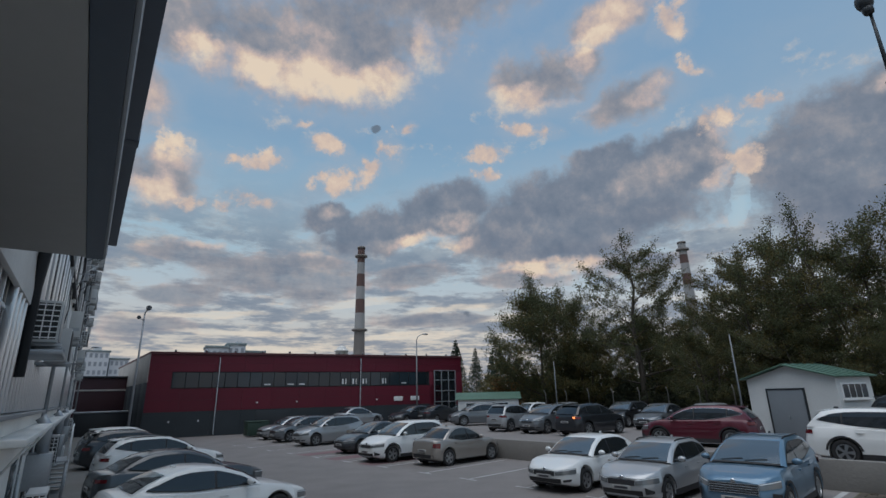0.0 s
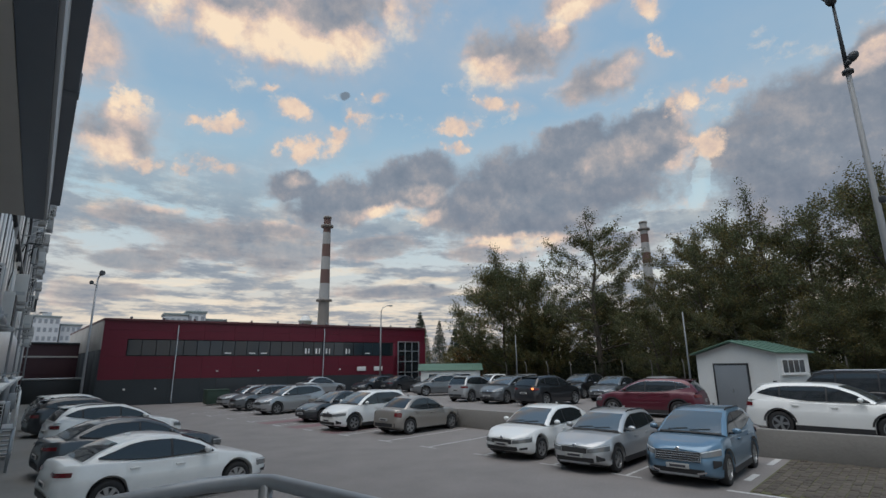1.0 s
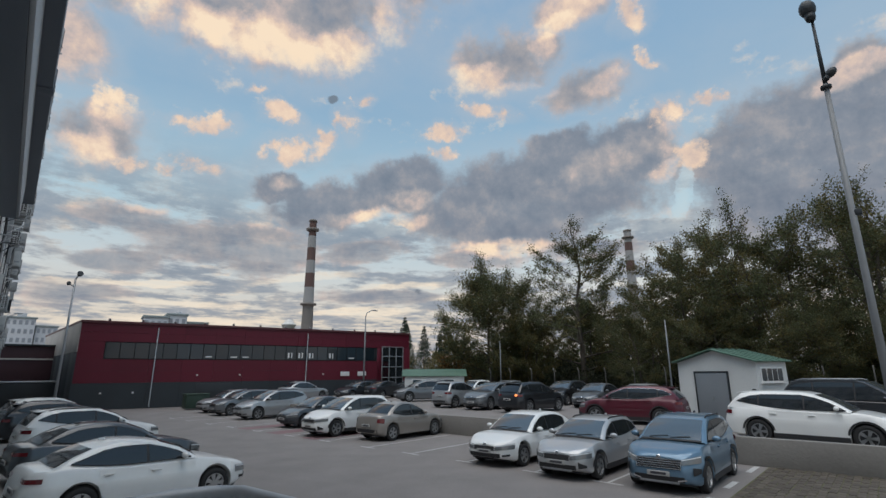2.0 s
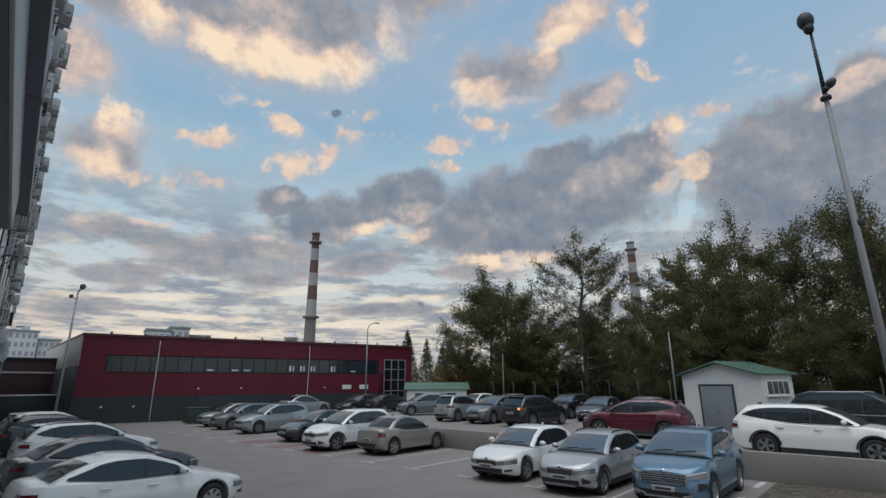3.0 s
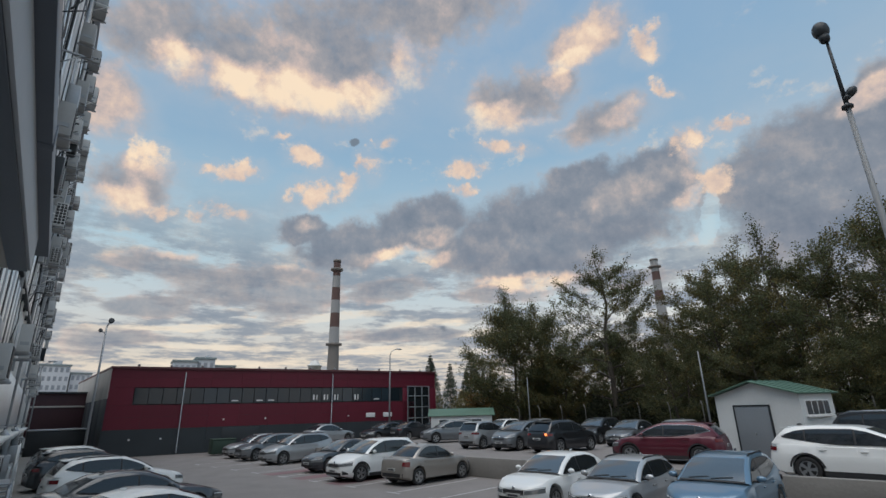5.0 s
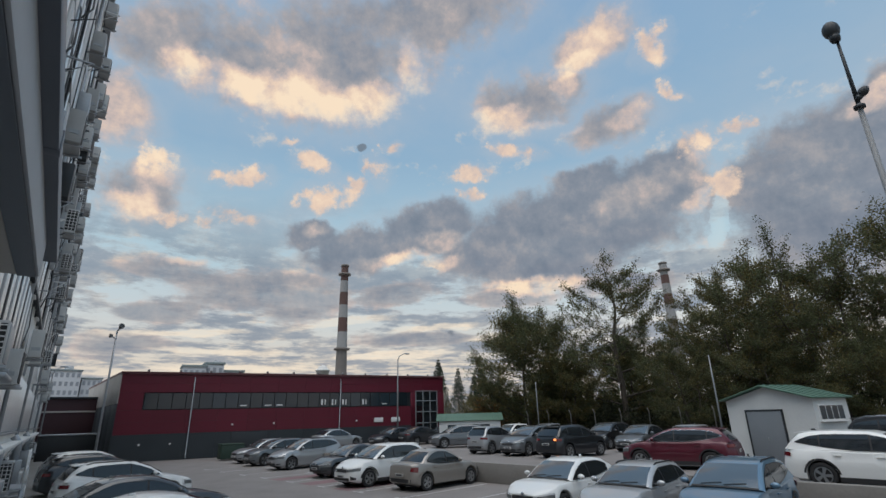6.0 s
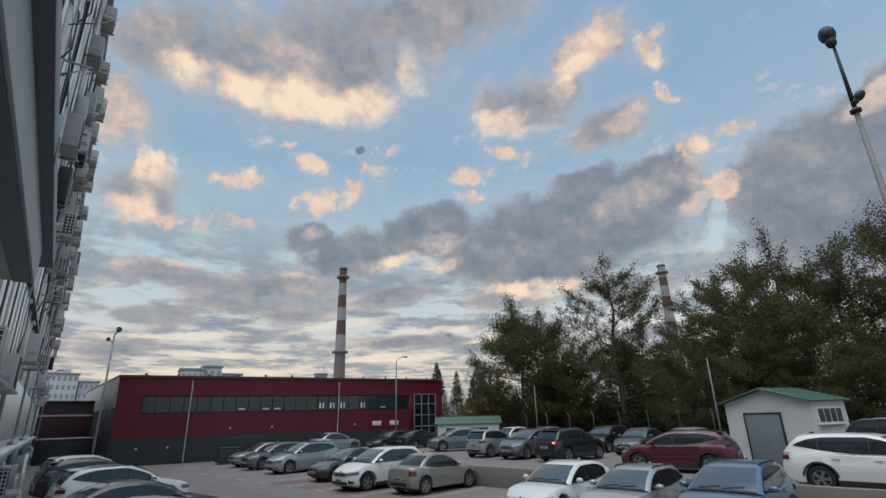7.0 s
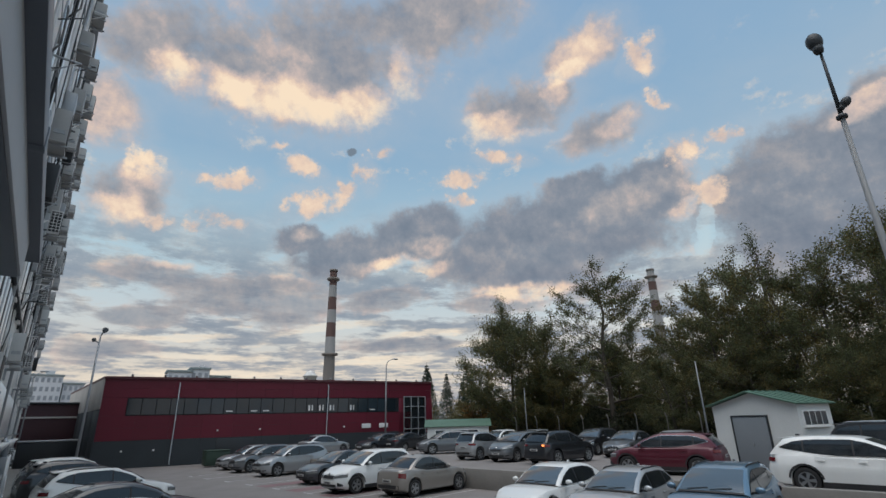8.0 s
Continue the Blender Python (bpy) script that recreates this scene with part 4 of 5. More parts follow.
# ---- sheds ----
def shed(m, w, d, h, rise, label, front_door=True, windows=4):
    """A small gabled shed, gable along local y at x = 0, running back along +x."""
    ob = thing("shed", m, label, "shed")
    bm = bmesh.new()
    pr = [(0, 0), (w, 0), (w, h), (w / 2, h + rise), (0, h)]
    a = [bm.verts.new((0, y, z)) for y, z in pr]
    b = [bm.verts.new((d, y, z)) for y, z in pr]
    bm.faces.new(a[::-1])
    bm.faces.new(b)
    for k in range(5):
        bm.faces.new((a[k], a[(k + 1) % 5], b[(k + 1) % 5], b[k]))
    bmesh.ops.recalc_face_normals(bm, faces=bm.faces)
    part("wall", bm, WHITEWALL, ob, sharp=20)
    sl = math.atan2(rise, w / 2)
    ln = math.hypot(w / 2, rise) + 0.22
    for s in (1, -1):
        cy, cz = w / 2 - s * (w / 4 + 0.06), h + rise / 2 + 0.045
        bm = box(d + 0.5, ln, 0.06, (d / 2, cy, cz), 0.01, None, Matrix.Rotation(s * sl, 4, "X"))
        slope = part("roof", bm, GREENROOF, ob)
        for k in range(int(d / 0.5) + 1):
            part("rib", box(0.05, ln, 0.04, (0.1 + k * 0.5, cy, cz + 0.045), 0.01, None, Matrix.Rotation(s * sl, 4, "X")), GREENROOF, slope)
    if front_door:
        dr = part("door", box(0.06, 1.55, 2.15, (-0.025, w * 0.55, 1.1), 0.01), GREYDOOR, ob)
        for sy in (-1, 1):
            part("frame", box(0.10, 0.06, 2.2, (-0.03, w * 0.55 + sy * 0.80, 1.1), 0.01), DARKMETAL, dr)
        part("frame", box(0.10, 1.66, 0.06, (-0.03, w * 0.55, 2.21), 0.01), DARKMETAL, dr)
        part("handle", box(0.06, 0.03, 0.14, (-0.07, w * 0.55 - 0.02, 1.05), 0.008), GALV, dr)
    wn = part("window", box(d * 0.72, 0.06, 0.62, (d * 0.48, -0.005, h - 0.55), 0.01), WHITEMETAL, ob)
    for k in range(windows):
        pw = d * 0.70 / windows
        part("pane", box(pw - 0.06, 0.03, 0.52, (d * 0.13 + pw * (k + 0.5), -0.03, h - 0.55)), WINDOWGLASS, wn)
    part("sill", box(d * 0.76, 0.12, 0.05, (d * 0.48, -0.06, h - 0.89), 0.01), WHITEMETAL, wn)
    return ob


shed(pose(25.21, 4.445, TERR, 0, 0, -20), 3.78, 2.31, 2.64, 0.52, "white rendered shed with green sheet roof and grey door")
shed(pose(31.3, 32.2, TERR, 0, 0, -47), 2.4, 5.2, 1.85, 0.5, "small white shed with pale green roof by the trees", False)


# ---- street lamps ----
MAST = mat("weathered_mast", (0.22, 0.23, 0.24), 0.6, 0.2, 0.1, 3.0, 0.2)


def street_lamp(m, h, arm, label, base=0.10, steel=None):
    ob = thing("street_lamp", m, label, "street lamp", "street lamps")
    part("foot", lathe([(0.001, 0.0), (0.20, 0.0), (0.20, 0.05), (base, 0.08), (base, 0.4), (0.001, 0.42)], 14, "z"), GALV, ob)
    part("pole", tube([(0, 0, 0), (0, 0, h * 0.5), (0, 0, h)], [base * 0.95, base * 0.75, base * 0.55], 12), steel or MAST, ob)
    if arm:
        part("arm", tube([(0, 0, h - 0.05), (0.15, 0, h + 0.35), (0.55, 0, h + 0.55), (arm, 0, h + 0.62)], [0.045, 0.04, 0.035, 0.03], 8), GALV, ob)
        bm = bmesh.new()
        bmesh.ops.create_icosphere(bm, subdivisions=2, radius=1, matrix=Matrix.Translation((arm + 0.2, 0, h + 0.62)) @ Matrix.Diagonal((0.36, 0.13, 0.08, 1)))
        part("lamp_head", bm, GALV, ob)
    return ob


def floodlight(name, ob, at, r, tilt):
    """A round flood lamp: bowl, ring and glass."""
    m = pose(*at) @ tilt
    bowl = part(name, lathe([(0.001, -r * 1.45), (r * 0.55, -r * 1.35), (r * 0.85, -r * 0.85), (r, -r * 0.2), (r, 0.0), (r * 1.02, r * 0.16), (r * 0.9, r * 0.18), (0.001, r * 0.12)], 20, "z"), DARKMETAL, ob, m=m)
    part("neck", box(r * 0.8, r * 0.7, r * 0.8, (0, 0, -r * 1.5), r * 0.1), DARKMETAL, bowl)
    return bowl


def globe(name, ob, at, r, lean):
    """A round lamp head: ball-shaped housing with a flattened glass and a stub neck below."""
    m = pose(*at) @ Matrix.Rotation(lean[0], 4, "Y") @ Matrix.Rotation(-lean[1], 4, "X")
    prof = [(0.001, -r * 1.08)] + [(r * 0.9 * math.cos(a), r * 1.22 * math.sin(a)) for a in [radians(k) for k in range(-60, 61, 12)]] + [(r * 0.30, r * 1.16), (0.001, r * 1.22)]
    ball = part(name, lathe(prof, 24, "z"), DARKMETAL, ob, m=m)
    part("neck", lathe([(0.001, -r * 1.8), (r * 0.46, -r * 1.8), (r * 0.58, -r * 1.4), (r * 0.6, -r * 0.9), (0.001, -r * 0.8)], 14, "z"), DARKMETAL, ball)
    return ball


near_lamp = street_lamp(pose(11.75, 0.12, 0), 8.4, 0, "tall grey steel mast with two round floodlights", 0.082)
globe("lamp_head", near_lamp, (-0.02, 0.04, 10.16), 0.165, (0.05, 0.10))
part("bracket", tube([(0, 0, 8.3), (0, 0, 9.2), (0, 0, 9.95)], [0.042, 0.032, 0.026], 10), DARKMETAL, near_lamp)
globe("lamp_head", near_lamp, (-0.03, -0.12, 8.60), 0.095, (0.1, -0.7))
part("collar", lathe([(0.001, 8.3), (0.095, 8.3), (0.095, 8.36), (0.001, 8.36)], 12, "z"), DARKMETAL, near_lamp)
part("clip", box(0.10, 0.12, 0.12, (0, -0.08, 5.7), 0.02), DARKMETAL, near_lamp)
left_lamp = street_lamp(pose(9.2, 45.0, 0), 9.7, 0, "grey mast with two round floodlights by the hall", 0.105, GALV)
floodlight("lamp_head", left_lamp, (0.20, -0.2, 10.1), 0.20, Matrix.Rotation(radians(70), 4, "X"))
floodlight("lamp_head", left_lamp, (-0.40, -0.2, 9.3), 0.14, Matrix.Rotation(radians(70), 4, "X"))
part("bracket", tube([(0, 0, 9.65), (0.1, -0.1, 9.9), (0.18, -0.15, 10.0)], 0.05, 8), GALV, left_lamp)
part("bracket", tube([(0, 0, 9.1), (-0.22, -0.1, 9.2), (-0.38, -0.15, 9.22)], 0.04, 8), GALV, left_lamp)
mid_lamp = street_lamp(pose(31.75, 38.3, TERR), 7.6, 0.8, "grey street lamp with a short arm by the hall", 0.10)
mid_lamp.rotation_euler = (0, 0, radians(-10))
street_lamp(pose(7.4, 58.0, 0), 7.4, 0.5, "slim grey street lamp by the low wing", 0.08)
street_lamp(pose(28.8, 9.1, TERR), 5.0, 0, "slim grey post beside the white shed", 0.055)
street_lamp(pose(32.9, 23.1, TERR), 4.6, 0, "slim grey post among the parked cars", 0.05)

# refuse container by the row of cars
bin_ = thing("refuse_container", pose(17.6, 41.6, 0, 0, 0, -8), "dark green refuse container by the hall", "container")
part("body", box(1.7, 1.2, 1.0, (0, 0, 0.6), 0.05), GREENBIN, bin_)
part("lid", box(1.76, 1.26, 0.10, (0, 0, 1.15), 0.04), GREENBIN, bin_)


# ---- chimneys ----
def chimney(m, h, r0, r1, bands, label, rings):
    ob = thing("factory_chimney", m, label, "chimney")
    for z0, z1, mt in bands:
        ra_, rb_ = r0 + (r1 - r0) * z0 / h, r0 + (r1 - r0) * z1 / h
        part("band", lathe([(ra_, z0), (rb_, z1)], 24, "z"), mt, ob)
    for z in rings:
        rr = r0 + (r1 - r0) * z / h
        part("gallery", lathe([(rr, z - 0.3), (rr + 1.3, z), (rr + 1.3, z + 0.9), (rr + 1.15, z + 0.9), (rr + 1.15, z + 0.15), (rr, z + 0.15)], 24, "z"), BRICKPLAIN, ob)
    part("cap", lathe([(r1, h), (r1 + 0.3, h), (r1 + 0.3, h + 1.0), (r1 - 0.5, h + 1.0), (r1 - 0.5, h)], 24, "z"), BRICKPLAIN, ob)
    return ob


H1 = 76.5
cuts = [34.0, 43.0, 50.0, 56.5, 63.0, 69.0, H1]
bands = [(0, 34, BRICKPLAIN)] + [(a, b, (BRICKWHITE, BRICKRED)[k % 2]) for k, (a, b) in enumerate(zip(cuts, cuts[1:]))]
chimney(pose(137, 209.2, 0), H1, 3.2, 1.75, bands, "tall brick chimney with dull red and white bands", (34.2, 72.0))
H2 = 81.5
cuts = [50.0, 58.0, 64.0, 70.0, 75.0, H2]
bands = [(0, 50, BRICKPLAIN)] + [(a, b, (BRICKWHITE, BRICKRED)[k % 2]) for k, (a, b) in enumerate(zip(cuts, cuts[1:]))]
chimney(pose(281.3, 104.6, 0), H2, 3.6, 2.0, bands, "distant red and white banded chimney behind the trees", (77.5,))


# ---- distance ----
def far_block(m, w, d, h, floors, bays, label, roof=None):
    ob = thing("apartment_building", m, label, "building")
    part("wall", box(w, d, h, (0, 0, h / 2), 0.05), FARWALL, ob)
    part("roof", box(w + 0.6, d + 0.6, 0.6, (0, 0, h + 0.3), 0.05), FARROOF, ob)
    if roof:
        part("stair_tower", box(w * 0.25, d * 0.5, roof, (w * 0.12, 0, h + roof / 2 + 0.4), 0.05), FARWALL, ob)
    for i in range(floors):
        for j in range(bays):
            part("window", box(w / bays * 0.55, 0.12, h / floors * 0.5, (-w / 2 + w / bays * (j + 0.5), -d / 2 - 0.02, h / floors * (i + 0.55))), FARWINDOW, ob)
    return ob


far_block(pose(30.8, 222, 0, 0, 0, -4), 9.5, 10, 20.6, 7, 6, "distant pale apartment block with rows of windows", 1.6)
far_block(pose(39.3, 224, 0, 0, 0, -4), 6.0, 10, 18.2, 6, 4, "distant pale apartment block beside a taller one")
far_block(pose(46.5, 226, 0, 0, 0, -4), 8.0, 10, 16.0, 5, 5, "distant low pale block", 1.0)
far_block(pose(52.0, 156, 0, 0, 0, -14), 6.0, 8, 17.6, 4, 4, "distant house behind the hall")
far_block(pose(57.5, 156, 0, 0, 0, -14), 5.0, 8, 18.6, 4, 3, "distant house with a green roof behind the hall", 1.0)
far_block(pose(63.0, 156, 0, 0, 0, -14), 6.0, 8, 16.6, 4, 4, "distant low house behind the hall")
tank = thing("water_tank", pose(62.4, 102.6, 0.6), "small round tank on a stand behind the hall", "tank")
part("drum", lathe([(0.001, 11.0), (1.4, 11.0), (1.4, 12.5), (1.7, 12.55), (1.7, 12.75), (1.0, 13.2), (1.0, 13.6), (0.001, 13.9)], 12, "z"), FACADE, tank)
for k in range(4):
    a = k * math.pi / 2 + 0.4
    part("leg", tube([(1.5 * math.cos(a), 1.5 * math.sin(a), 0), (1.3 * math.cos(a), 1.3 * math.sin(a), 11.2)], 0.14, 6), GALV, tank)


# ---- long building with air conditioners ----
TURN = -7.9
fac_m = pose(0, 0, 0, 0, 0, TURN)          # local y runs along the facade, local x out of it
WX = -0.88
BRIGHTSHEET = mat("bright_sheet_metal", (0.80, 0.81, 0.82), 0.3, 0.85, 0.05, 2.0, 0.1)
PALEBOARD = mat("pale_grey_board", (0.42, 0.44, 0.46), 0.5, 0, 0.04, 2.0, 0.1)
facade = thing("long_building", fac_m, "long pale five-storey building with ribbon windows", "building")
S0, S1, TOP = -4.0, 58.0, 17.6
BANDS = ((2.75, 4.35), (6.45, 8.10), (10.15, 11.8), (13.85, 15.5))
levels = [0.0] + [z for b in BANDS for z in b] + [TOP]
for z0, z1 in zip(levels[0::2], levels[1::2]):
    part("wall", box(0.4, S1 - S0, z1 - z0, (WX - 0.2, (S0 + S1) / 2, (z0 + z1) / 2), 0.01), FACADE, facade)
part("wall", box(14, S1 - S0 - 0.1, TOP - 0.1, (WX - 7.42, (S0 + S1) / 2, TOP / 2)), FACADE, facade)
part("cornice", box(0.7, S1 - S0 + 0.2, 0.25, (WX - 0.1, (S0 + S1) / 2, TOP + 0.12), 0.03), GALV, facade)
for z0, z1 in BANDS:
    s = S0
    while s < S1 - 1:
        if round(s - S0) % 6 == 5:
            part("pier", box(0.36, 0.9, z1 - z0, (WX - 0.2, s + 0.45, (z0 + z1) / 2), 0.01), FACADE, facade)
            s += 1.0
            continue
        win = part("window", box(0.06, 0.98, z1 - z0 - 0.01, (WX - 0.055, s + 0.5, (z0 + z1) / 2)), WINDOWGLASS, facade)
        part("frame", box(0.10, 0.07, z1 - z0 - 0.02, (WX - 0.02, s + 0.04, (z0 + z1) / 2), 0.01), WHITEMETAL, win)
        part("frame", box(0.08, 0.05, z1 - z0 - 0.02, (WX - 0.025, s + 0.54, (z0 + z1) / 2), 0.01), WHITEMETAL, win)
        part("frame", box(0.05, 0.98, 0.05, (WX - 0.022, s + 0.5, z0 + (z1 - z0) * 0.7), 0.01), WHITEMETAL, win)
        s += 1.0
    part("sill", box(0.16, S1 - S0, 0.06, (WX + 0.04, (S0 + S1) / 2, z0 - 0.03), 0.01), GALV, facade)


AGEDWHITE = mat("aged_white_casing", (0.46, 0.465, 0.46), 0.55, 0, 0.06, 3.0, 0.25, rand=0.5)


for z0, z1 in BANDS:
    for k in range(84):
        part("fin", box(0.09, 0.06, z1 - z0 - 0.04, (WX + 0.035, 7.0 + k * 0.36, (z0 + z1) / 2), 0.02), BRIGHTSHEET, facade)


def conditioner(s, z, out=0.36, w=0.82, h=0.56, dark=False, grid=True):
    """An outdoor unit on two brackets, its fan side away from the wall."""
    ob = thing("air_conditioner", fac_m @ pose(WX, s, z), "grey-white outdoor air conditioner on brackets on the facade", "air conditioner", "air conditioners")
    part("case", box(0.30, w, h, (out - 0.15, 0, h / 2 + 0.04), 0.015), AGEDWHITE, ob)
    g = part("side_grille", box(0.25 if grid else 0.20, 0.012, h * (0.86 if grid else 0.12), (out - 0.15, -w / 2 - 0.004, h * (0.5 if grid else 0.3) + 0.04)), PLASTIC if grid else GALV, ob)
    for k in range(7 if grid else 0):
        part("rib", box(0.25, 0.012, 0.014, (out - 0.15, -w / 2 - 0.012, 0.10 + k * h * 0.13)), WHITEMETAL, g)
    for k in range(2 if grid else 0):
        part("rib", box(0.014, 0.012, h * 0.86, (out - 0.19 + k * 0.09, -w / 2 - 0.014, h / 2 + 0.04)), WHITEMETAL, g)
    part("fan_guard", box(0.015, w * 0.62, h * 0.86, (out + 0.005, -w * 0.12, h / 2 + 0.04), 0.004), PLASTIC if dark else GALV, ob)
    for k in (-1, 1):
        part("bracket", box(out + 0.06, 0.045, 0.045, (out / 2 + 0.02, k * w * 0.33, 0.02), 0.004), GALV, ob)
        part("bracket", box(0.04, 0.045, 0.36, (0.02, k * w * 0.33, -0.14), 0.004), GALV, ob)
    part("hose", tube([(out - 0.2, w / 2, 0.15), (0.16, w / 2 + 0.1, 0.10), (0.05, w / 2 + 0.14, 0.3), (0.04, w / 2 + 0.15, 0.9)], 0.022, 6), PALEWHITE, ob)
    return ob


rnd = random.Random(4)
conditioner(8.9, 3.62, 0.42)
conditioner(11.0, 3.50, 0.50, dark=True, grid=False)
part("shelf", box(0.50, 1.1, 0.07, (WX + 0.26, 8.9, 3.52), 0.02), GALV, facade)
part("plain_panel", box(0.06, 4.4, 2.0, (WX + 0.06, 7.0, 5.1), 0.01), FACADE, facade)
part("backing", box(0.05, 6.6, 1.8, (WX + 0.02, 12.55, 5.1), 0.005), PLASTIC, facade)
for k in range(15):
    part("corrugation", box(0.12, 0.17, 1.75, (WX + 0.07, 9.4 + k * 0.43, 5.1), 0.03), (BRIGHTSHEET, GALV, BRIGHTSHEET, DARKMETAL)[k % 4], facade)
for k in range(26):
    part("sheet_rib", box(0.10, 0.14, TOP - 6.3, (WX + 0.045, 5.2 + k * 0.47, (TOP + 6.3) / 2), 0.03), (BRIGHTSHEET, FACADE, DARKMETAL, WHITEMETAL)[(k * 3) % 4], facade)
part("gutter_pipe", tube([(WX + 0.2, 7.55, 6.2), (WX + 0.2, 7.6, 4.9), (WX + 0.1, 8.3, 4.35), (WX + 0.1, 8.35, 3.2)], 0.07, 10), DARKMETAL, facade)
# dark joints, pale pilasters and conduits that run up the wall
for k in range(20):
    s = 7.4 + k * 1.85
    part("joint", box(0.07, 0.13, TOP - 6.2, (WX + 0.02, s, (TOP + 6.2) / 2), 0.01), DARKMETAL, facade)
    if k % 2:
        part("pilaster", box(0.14, 0.62, TOP - 6.2, (WX + 0.04, s + 0.5, (TOP + 6.2) / 2), 0.02), WHITEMETAL, facade)
    part("conduit", tube([(WX + 0.08, s + 0.95, 6.2), (WX + 0.10, s + 0.98, 12), (WX + 0.08, s + 0.95, TOP - 0.4)], 0.032, 6), (DARKMETAL, GALV, PLASTIC)[k % 3], facade)
    if k % 3 == 0 and k > 3:
        part("duct", box(0.22, 0.30, 3.0, (WX + 0.13, s + 1.35, 9.0 + (k * 1.7) % 5), 0.03), (PALEBOARD, GALV)[k % 2], facade)
    a = 6.4 + (k * 2.3) % 8
    part("cable", tube([(WX + 0.10, s, a), (WX + 0.22, s + 0.5, a + 0.7), (WX + 0.14, s + 1.1, a + 1.9), (WX + 0.08, s + 1.5, a + 2.3)], 0.018, 5), PLASTIC, facade)
    part("stay", tube([(WX + 0.04, s + 0.3, a + 1.0), (WX + 0.45, s + 0.3, a + 1.25)], 0.013, 5), DARKMETAL, facade)
for z, first, gap_, n in ((1.1, 12.5, 6.5, 6), (4.7, 18.0, 4.2, 9), (8.5, 12.6, 2.9, 14), (12.2, 14.3, 2.6, 15), (15.7, 14.8, 2.4, 17)):
    for k in range(n):
        s = first + k * gap_ + rnd.uniform(-0.9, 0.9)
        if s < S1 - 1:
            conditioner(s, z + rnd.choice((-0.35, 0.0, 0.1, 0.55)), rnd.choice((0.40, 0.46, 0.54)) + (0.06 if z > 8 else 0.0), rnd.choice((0.78, 0.86)), rnd.choice((0.54, 0.62, 0.78)), rnd.random() < 0.55, rnd.random() < 0.30)
for s in (15.5, 24.0, 33.0, 44.0):
    part("downpipe", tube([(WX + 0.10, s, TOP - 0.2), (WX + 0.10, s, 0.2)], 0.05, 8), GALV, facade)
part("service_pipe", tube([(WX + 0.09, 8, 6.25), (WX + 0.09, 30, 6.3), (WX + 0.09, S1, 6.25)], 0.045, 8), DARKMETAL, facade)
part("service_pipe", tube([(WX + 0.12, 10, 2.30), (WX + 0.12, 30, 2.32), (WX + 0.12, S1, 2.30)], 0.05, 8), GALV, facade)
for k in range(9):
    s = 12 + k * 4.6
    z = rnd.choice((4.5, 8.2, 11.9))
    part("cable", tube([(WX + 0.05, s, z), (WX + 0.12, s + 0.5, z + 0.9), (WX + 0.06, s + 0.9, z + 1.7), (WX + 0.05, s + 1.2, z + 2.1)], 0.014, 5), PLASTIC, facade)
for s in (14.5, 22.5, 31.0):
    part("vent_box", box(0.45, 0.7, 0.7, (WX + 0.22, s, 1.5), 0.02), GALV, facade)
    part("vent_duct", tube([(WX + 0.25, s, 1.8), (WX + 0.25, s, 2.4), (WX + 0.10, s, 2.6)], 0.11, 10), GALV, facade)

# ledge over the ground floor, with dark windows and stub pipes below it
part("ledge", box(0.34, 40, 0.09, (WX + 0.17, 28, 2.42), 0.015), FACADE, facade)
for k in range(11):
    s = 8.6 + k * 3.4
    win = part("window", box(0.05, 1.5, 1.1, (WX + 0.005, s, 1.45), 0.008), WINDOWGLASS, facade)
    part("frame", box(0.07, 0.06, 1.1, (WX + 0.012, s, 1.45), 0.008), WHITEMETAL, win)
    part("sill", box(0.20, 1.6, 0.05, (WX + 0.10, s, 0.87), 0.01), GALV, win)
    part("strut", tube([(WX + 0.03, s + 0.9, 1.95), (WX + 0.32, s + 0.9, 2.38)], 0.022, 6), WHITEMETAL, facade)
for k in range(46):
    s, z = 9.0 + (k * 1.37) % 44, 6.6 + (k * 2.93) % 10.2
    part("bracket_arm", box(0.52, 0.035, 0.035, (WX + 0.28, s, z), 0.005), (DARKMETAL, GALV, WHITEMETAL)[k % 3], facade)
    part("bracket_stay", tube([(WX + 0.50, s, z), (WX + 0.04, s, z - 0.42)], 0.014, 5), (DARKMETAL, GALV, WHITEMETAL)[k % 3], facade)
    if k % 4 == 0:
        part("louvre_box", box(0.26, 0.60, 0.90, (WX + 0.30, s, z + 0.47), 0.02), (GALV, DARKMETAL, AGEDWHITE)[(k // 4) % 3], facade)

# stairs with a rail at the side door further along
steps = thing("side_stair", fac_m @ pose(WX + 0.05, 21.0, 0), "steel side stair with pale railings against the facade", "stairs")
for k in range(7):
    part("tread", box(0.62, 0.28, 0.04, (0.33, k * 0.28, 0.17 * (7 - k)), 0.006), GALV, steps)
part("landing", box(0.62, 1.5, 0.05, (0.33, -0.88, 1.24), 0.006), GALV, steps)
for x in (0.62,):
    part("rail", tube([(x, -1.6, 2.2), (x, -0.1, 2.2), (x, 1.95, 1.05)], 0.024, 8), WHITEMETAL, steps)
    part("rail", tube([(x, -1.6, 1.75), (x, -0.1, 1.75), (x, 1.95, 0.6)], 0.018, 8), WHITEMETAL, steps)
    for s, z in ((-1.6, 1.25), (-0.1, 1.25), (0.9, 0.6), (1.95, 0.0)):
        part("baluster", tube([(x, s, z - 0.02), (x, s, z + 1.0)], 0.02, 8), WHITEMETAL, steps)
for s in (-1.55, -0.2):
    part("post", tube([(0.60, s, 0), (0.60, s, 1.22)], 0.035, 8), GALV, steps)

